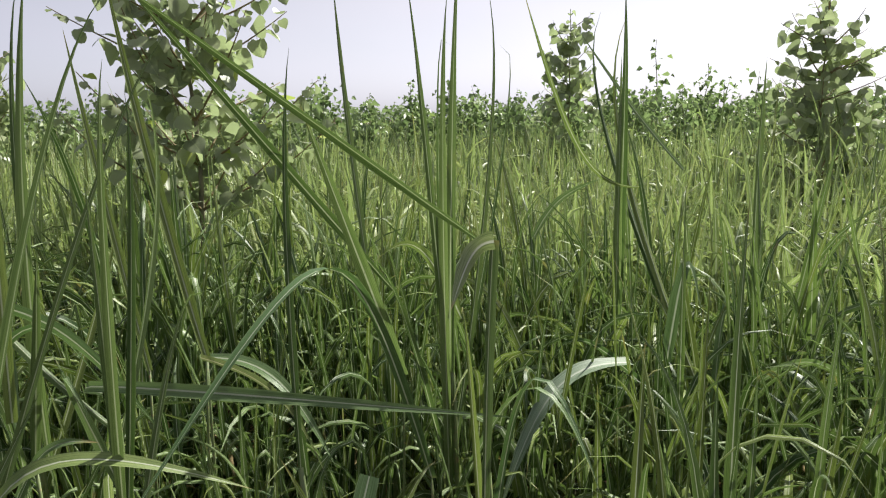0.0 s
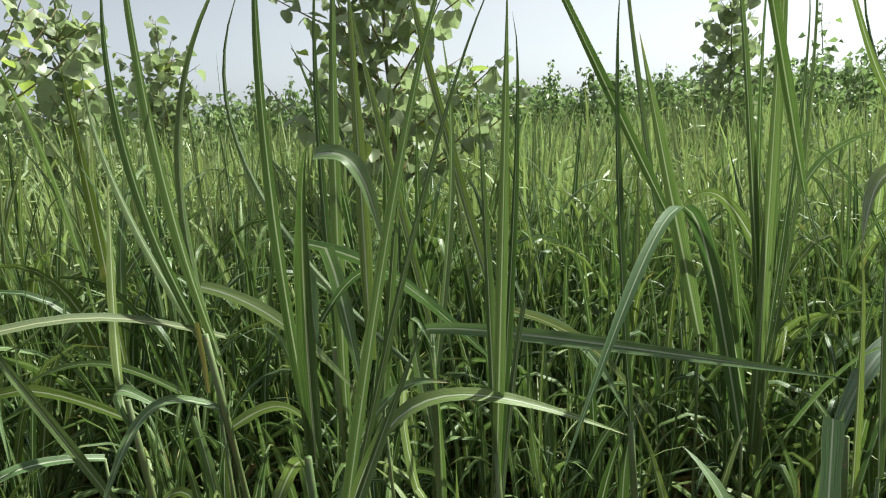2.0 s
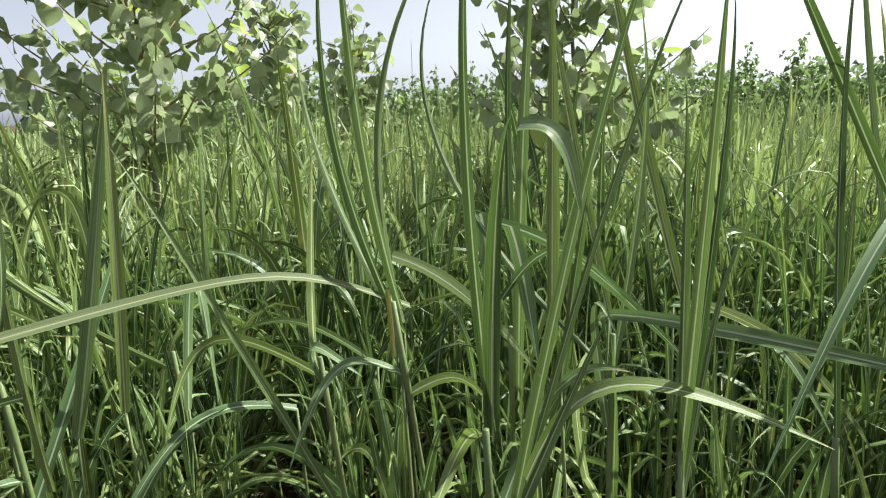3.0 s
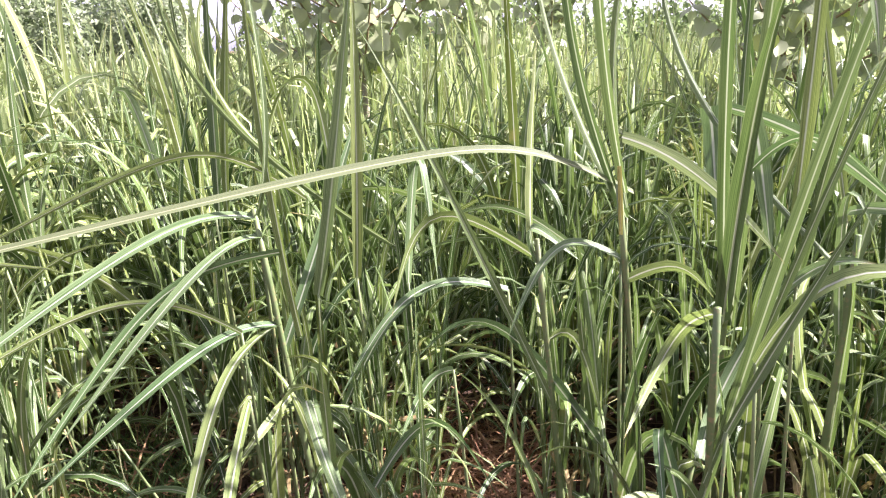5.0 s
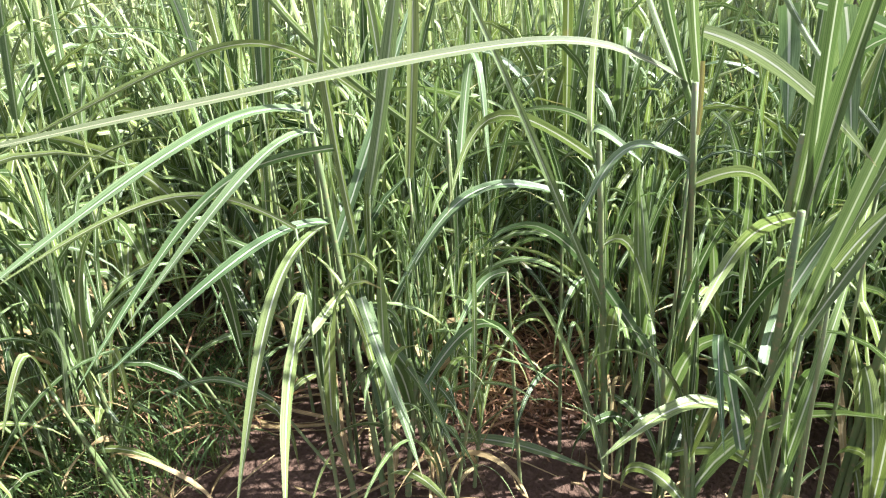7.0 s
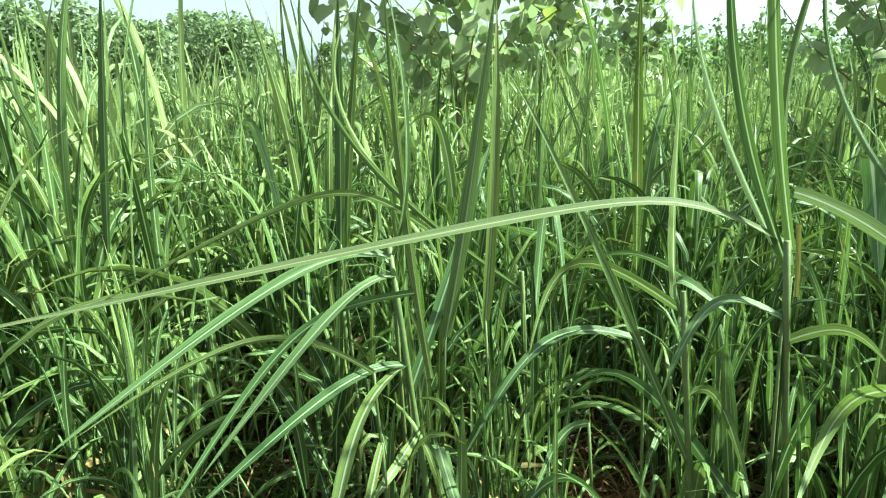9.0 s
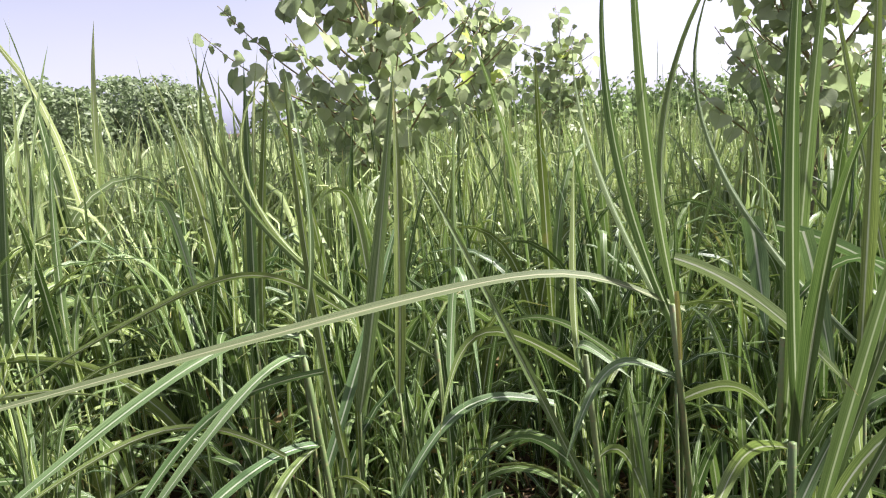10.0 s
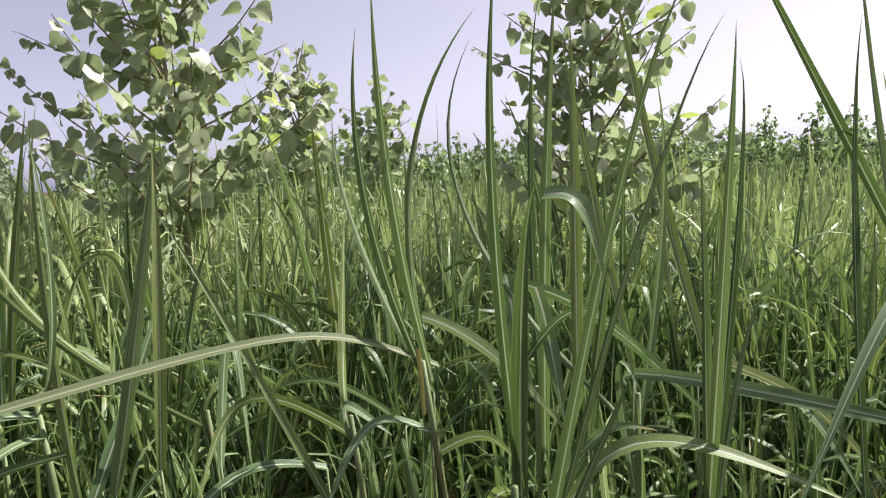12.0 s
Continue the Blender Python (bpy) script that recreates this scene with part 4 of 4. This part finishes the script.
hero_leaf(plant_a, (-1.502, 0.640, 0.599), (-1.408, 0.606, 0.496), (-1.305, 0.580, 0.389), 0.022, base=0.9, crook=1.2, roll=0.2)


# ---- poplars ----
def poplar_leaf_mesh(seed):
    """A broad heart-shaped leaf on its stalk, folded along the midrib and curled at the rim."""
    r = np.random.default_rng(seed)
    ts = np.array([0.0, 0.12, 0.33, 0.60, 0.84, 1.0])
    half = np.array([0.24, 0.50, 0.57, 0.46, 0.23, 0.0]) * r.uniform(0.92, 1.08)
    back = np.array([-0.10, -0.04, 0.0, 0.0, 0.0, 0.0])
    fold, curl, bow = r.uniform(0.1, 0.5), r.uniform(-0.25, 0.25), r.uniform(-0.3, 0.1)
    verts, uv = [], []
    for t, h, b in zip(ts, half, back):
        for u in (-1, -0.5, 0, 0.5, 1):
            k = h * u
            verts.append((k, 0.35 + 0.94 * t + b * abs(u), abs(k) * fold - abs(k) ** 2 * curl * 2 + bow * t * t + 0.02 * math.sin(9 * t + 5 * u)))
            uv.append((0.5 + k, t))
    faces = []
    for i in range(5):
        for j in range(4):
            k = i * 5 + j
            faces.append((k, k + 1, k + 6, k + 5))
    n = len(verts)
    for p in ((0, 0, 0.02), (0, 0.35, 0.0)):      # leaf stalk
        for a in range(3):
            verts.append((p[0] + 0.012 * math.cos(a * 2.1), p[1], p[2] + 0.012 * math.sin(a * 2.1)))
            uv.append((0.5, 0.5))
    for a in range(3):
        faces.append((n + a, n + (a + 1) % 3, n + 3 + (a + 1) % 3, n + 3 + a))
    return np.array(verts, float), faces, np.array(uv, float)


POPLAR_LEAVES = [poplar_leaf_mesh(i) for i in range(6)]
POPLAR_MESHES = [mesh_of("poplar_leaf", v, f, M_POPLAR, u) for v, f, u in POPLAR_LEAVES]


FAR_LEAVES = []
for k in range(6):
    bend = 0.1 + 0.07 * k
    FAR_LEAVES.append((np.array([(0, 0.2, 0), (-0.45, 0.55, bend), (0, 1.3, -0.15), (0.45, 0.55, bend), (0, 0.6, 0)], float),
                       [(0, 4, 2, 1), (0, 3, 2, 4)], np.array([(0.5, 0), (0, 0.4), (0.5, 1), (1, 0.4), (0.5, 0.45)], float)))


def poplar_plan(r, height, reach, limbs, size, spacing):
    """Trunk and limb lines, and a pose for every leaf."""
    n = 12
    s = np.linspace(0, 1, n)
    trunk = np.stack([np.cumsum(r.normal(0, 0.02, n)), np.cumsum(r.normal(0, 0.02, n)), s * height], -1)
    trunk[0, 2] = -0.05
    branches, poses = [], []
    for k in range(limbs):
        h = 0.38 + 0.56 * (k + r.uniform(0, 0.7)) / limbs
        p = trunk[min(n - 1, int(h * (n - 1)))]
        az = k * 2.4 + r.uniform(-0.4, 0.4)
        length = reach * (1.25 - 0.75 * h) * r.uniform(0.75, 1.2)
        line = arc_line(p, az, r.uniform(0.2, 0.75), length, -r.uniform(0.1, 0.6), 1.3, n=8)
        branches.append(line)
    for line, start in [(b, 0.15) for b in branches] + [(trunk, 0.4)]:
        seg = np.linalg.norm(np.diff(line, axis=0), axis=1)
        total = seg.sum()
        count = max(2, int(total * (1 - start) / spacing))
        for i in range(count):
            t = start + (1 - start) * (i + r.uniform(0, 0.8)) / count
            q = min(0.9999, t) * (len(line) - 1)
            a, b = line[int(q)], line[min(len(line) - 1, int(q) + 1)]
            pos = a + (b - a) * (q - int(q))
            az = i * 2.4 + r.uniform(-0.6, 0.6)
            sc = size * r.uniform(0.65, 1.15) * (1.0 if t < 0.85 else 0.6)
            poses.append(Matrix.Translation(Vector(pos)) @ Euler((r.normal(-0.65, 0.55), r.normal(0, 0.5), az), "XYZ").to_matrix().to_4x4() @ Matrix.Scale(sc, 4))
    return trunk, branches, poses


def poplar(x, y, height, reach, limbs, size, spacing, seed, label):
    """A young poplar with limbs and leaves as parts."""
    r = np.random.default_rng(seed)
    trunk, branches, poses = poplar_plan(r, height, reach, limbs, size, spacing)
    tree = new("poplar_tree")
    tree.location = (x, y, 0)
    tagged(tree, label, "tree", "young poplars")
    v, f = tube(trunk, np.linspace(0.022, 0.005, len(trunk)) * height / 3, 8)
    part("trunk", mesh_of("trunk", v, f, M_BARK, np.zeros((len(v), 2))), tree)
    for b in branches:
        v, f = tube(b, np.linspace(0.008, 0.002, len(b)), 5)
        part("branch", mesh_of("branch", v, f, M_TWIG, np.zeros((len(v), 2))), tree)
    for i, m in enumerate(poses[::-1][:260]):
        part("leaf", POPLAR_MESHES[i % 6], tree, m=m)
    if len(poses) > 260:
        rest = Heap()
        for i, m in enumerate(poses[::-1][260:]):
            lv, lf, lu = POPLAR_LEAVES[i % 6]
            mm = np.array(m)
            rest.add(lv @ mm[:3, :3].T + mm[:3, 3], lf, lu)
        tagged(part("foliage", rest.mesh("foliage", M_POPLAR), tree), kind="stuff")
    return tree


def poplar_far(places, seed, label):
    """Saplings far off: a trunk and a crown of leaves each."""
    r = np.random.default_rng(seed)
    for x, y, height, reach, limbs, size, spacing in places:
        trunk, branches, poses = poplar_plan(r, height, reach, limbs, size, spacing)
        tree = new("poplar_tree")
        tree.location = (x, y, 0)
        tagged(tree, label, "tree", "young poplars")
        v, f = tube(trunk, np.linspace(0.022, 0.005, len(trunk)) * height / 3, 6)
        part("trunk", mesh_of("trunk", v, f, M_BARK, np.zeros((len(v), 2))), tree)
        crown = Heap()
        for i, m in enumerate(poses):
            lv, lf, lu = FAR_LEAVES[i % 6]
            mm = np.array(m)
            crown.add(lv @ mm[:3, :3].T + mm[:3, 3], lf, lu)
        part("crown", crown.mesh("crown", M_WOOD_FAR), tree)


NEAR_TREE = "young poplar sapling with large heart-shaped grey-green leaves"
SMALL_TREE = "smaller young poplar sapling among the cane, leaves grey-green"
SLIM_TREE = "slim young poplar rising above the cane against the sky"
poplar(-3.42, 2.66, 3.0, 1.12, 42, 0.099, 0.037, 41, NEAR_TREE)
poplar(-4.40, 5.05, 2.55, 0.7, 32, 0.125, 0.045, 42, SMALL_TREE)
poplar(-4.70, 6.92, 2.45, 0.7, 28, 0.13, 0.05, 43, SMALL_TREE)
poplar(-1.46, 3.76, 2.7, 0.84, 46, 0.092, 0.035, 44, NEAR_TREE)
poplar(1.75, 10.3, 2.95, 0.72, 30, 0.15, 0.055, 45, SLIM_TREE)
poplar(3.25, 6.05, 2.4, 0.8, 34, 0.125, 0.045, 46, SLIM_TREE)

rt = np.random.default_rng(5)
far_places = [(4.33, 14.5, 2.95, 0.6, 12, 0.15, 0.09), (2.0, 13.5, 2.2, 0.6, 10, 0.15, 0.1), (5.6, 13.0, 2.2, 0.7, 10, 0.15, 0.1)]
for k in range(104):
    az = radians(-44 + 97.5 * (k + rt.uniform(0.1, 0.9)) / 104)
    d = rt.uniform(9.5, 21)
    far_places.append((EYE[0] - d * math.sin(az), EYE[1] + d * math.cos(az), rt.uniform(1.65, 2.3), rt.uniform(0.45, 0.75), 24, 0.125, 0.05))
poplar_far(far_places, 9, "distant young poplar standing above the cane")


def build_far_wood():
    """A belt of trees behind the field, and the thicker grove at its end."""
    heap = Heap()
    r = np.random.default_rng(31)

    def clump(x, y, height, width, count, size, into):
        for i in range(count):
            u = r.random()
            h = height * (0.25 + 0.75 * u)
            rad = width * (1.1 - 0.75 * u) * math.sqrt(r.random())
            a = r.uniform(0, 6.283)
            lv, lf, lu = FAR_LEAVES[i % 6]
            m = Matrix.Translation((x + rad * math.cos(a), y + rad * math.sin(a), h)) @ Euler((r.uniform(-1.2, 0.6), r.normal(0, 0.7), r.uniform(0, 6.3))).to_matrix().to_4x4() @ Matrix.Scale(size * r.uniform(0.7, 1.2), 4)
            mm = np.array(m)
            into.add(lv @ mm[:3, :3].T + mm[:3, 3], lf, lu)

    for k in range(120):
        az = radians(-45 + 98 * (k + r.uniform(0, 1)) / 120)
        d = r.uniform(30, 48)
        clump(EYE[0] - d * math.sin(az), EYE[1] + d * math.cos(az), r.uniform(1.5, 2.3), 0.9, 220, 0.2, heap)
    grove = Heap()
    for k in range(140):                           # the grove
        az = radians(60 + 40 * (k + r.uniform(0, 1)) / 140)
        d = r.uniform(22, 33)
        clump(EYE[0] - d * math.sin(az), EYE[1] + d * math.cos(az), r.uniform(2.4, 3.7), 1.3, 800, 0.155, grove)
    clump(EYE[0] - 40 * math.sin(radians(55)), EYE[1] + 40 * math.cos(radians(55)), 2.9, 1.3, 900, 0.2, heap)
    ob = new("far_trees", heap.mesh("far_trees", M_WOOD_FAR))
    tagged(ob, "belt of leafy green trees beyond the cane", "trees", kind="stuff")
    tagged(new("tree_grove", grove.mesh("tree_grove", M_GROVE_HAZY)), "dense green grove closing off the cane field, haze painted into its leaves", "trees", kind="stuff")


build_far_wood()


# ---- litter and low grass on the soil ----
def build_litter():
    heap, rust = Heap(), Heap()
    r = np.random.default_rng(61)
    for k in range(1500):
        d, az = 1.0 + 2.4 * math.sqrt(r.random()), radians(r.uniform(-20, 95))
        x, y = EYE[0] - d * math.sin(az), EYE[1] + d * math.cos(az)
        line = arc_line((x, y, r.uniform(0.004, 0.03)), r.uniform(0, 6.283), r.uniform(-0.02, 0.25), r.uniform(0.08, 0.4), r.uniform(0.0, 0.5), n=5, sweep=r.normal(0, 0.8))
        line[:, 2] = np.maximum(line[:, 2], 0.006)
        heap.add(*sweep_blade(line, r.uniform(0.003, 0.014), 2, 0.3, r.normal(0, 0.5), r.normal(0, 1)))
    for (bx, by, br), many in zip(BARE, (120, 460)):                        # tangled heaps on the open patches
        for k in range(many):
            a, d = r.uniform(0, 6.283), br * 1.25 * math.sqrt(r.random())
            line = arc_line((bx + d * math.cos(a), by + d * math.sin(a), r.uniform(0.0, 0.05)), r.uniform(0, 6.283), r.uniform(0.0, 1.1), r.uniform(0.08, 0.34), r.uniform(0.3, 1.6), n=6, sweep=r.normal(0, 0.9))
            line[:, 2] = np.maximum(line[:, 2], 0.006)
            rust.add(*sweep_blade(line, r.uniform(0.002, 0.009), 2, 0.3, r.normal(0, 0.5), r.normal(0, 1)))
    tagged(new("straw_heap", rust.mesh("straw_heap", M_RUST)), "reddish brown straw tangled on bare soil", "straw", kind="stuff")
    ob = new("straw_litter", heap.mesh("straw_litter", M_STRAW))
    tagged(ob, "brown dry cane leaves and straw lying on the soil", "straw", kind="stuff")


build_litter()


def build_low_grass():
    heap = Heap()
    r = np.random.default_rng(71)
    for k in range(1600):
        a, d = r.uniform(0, 6.283), 0.42 * math.sqrt(r.random())
        x, y = -2.38 + d * math.cos(a), 0.40 + d * math.sin(a)
        line = arc_line((x, y, -0.01), r.uniform(0, 6.283), r.uniform(0.9, 1.5), r.uniform(0.08, 0.24), r.uniform(0.3, 1.8), n=5)
        heap.add(*sweep_blade(line, r.uniform(0.003, 0.007), 2, 0.3, r.normal(0, 0.5), r.normal(0, 1)))
    ob = new("low_grass", heap.mesh("low_grass", M_GRASS))
    tagged(ob, "short green grass growing at the foot of the cane", "grass", kind="stuff")


build_low_grass()
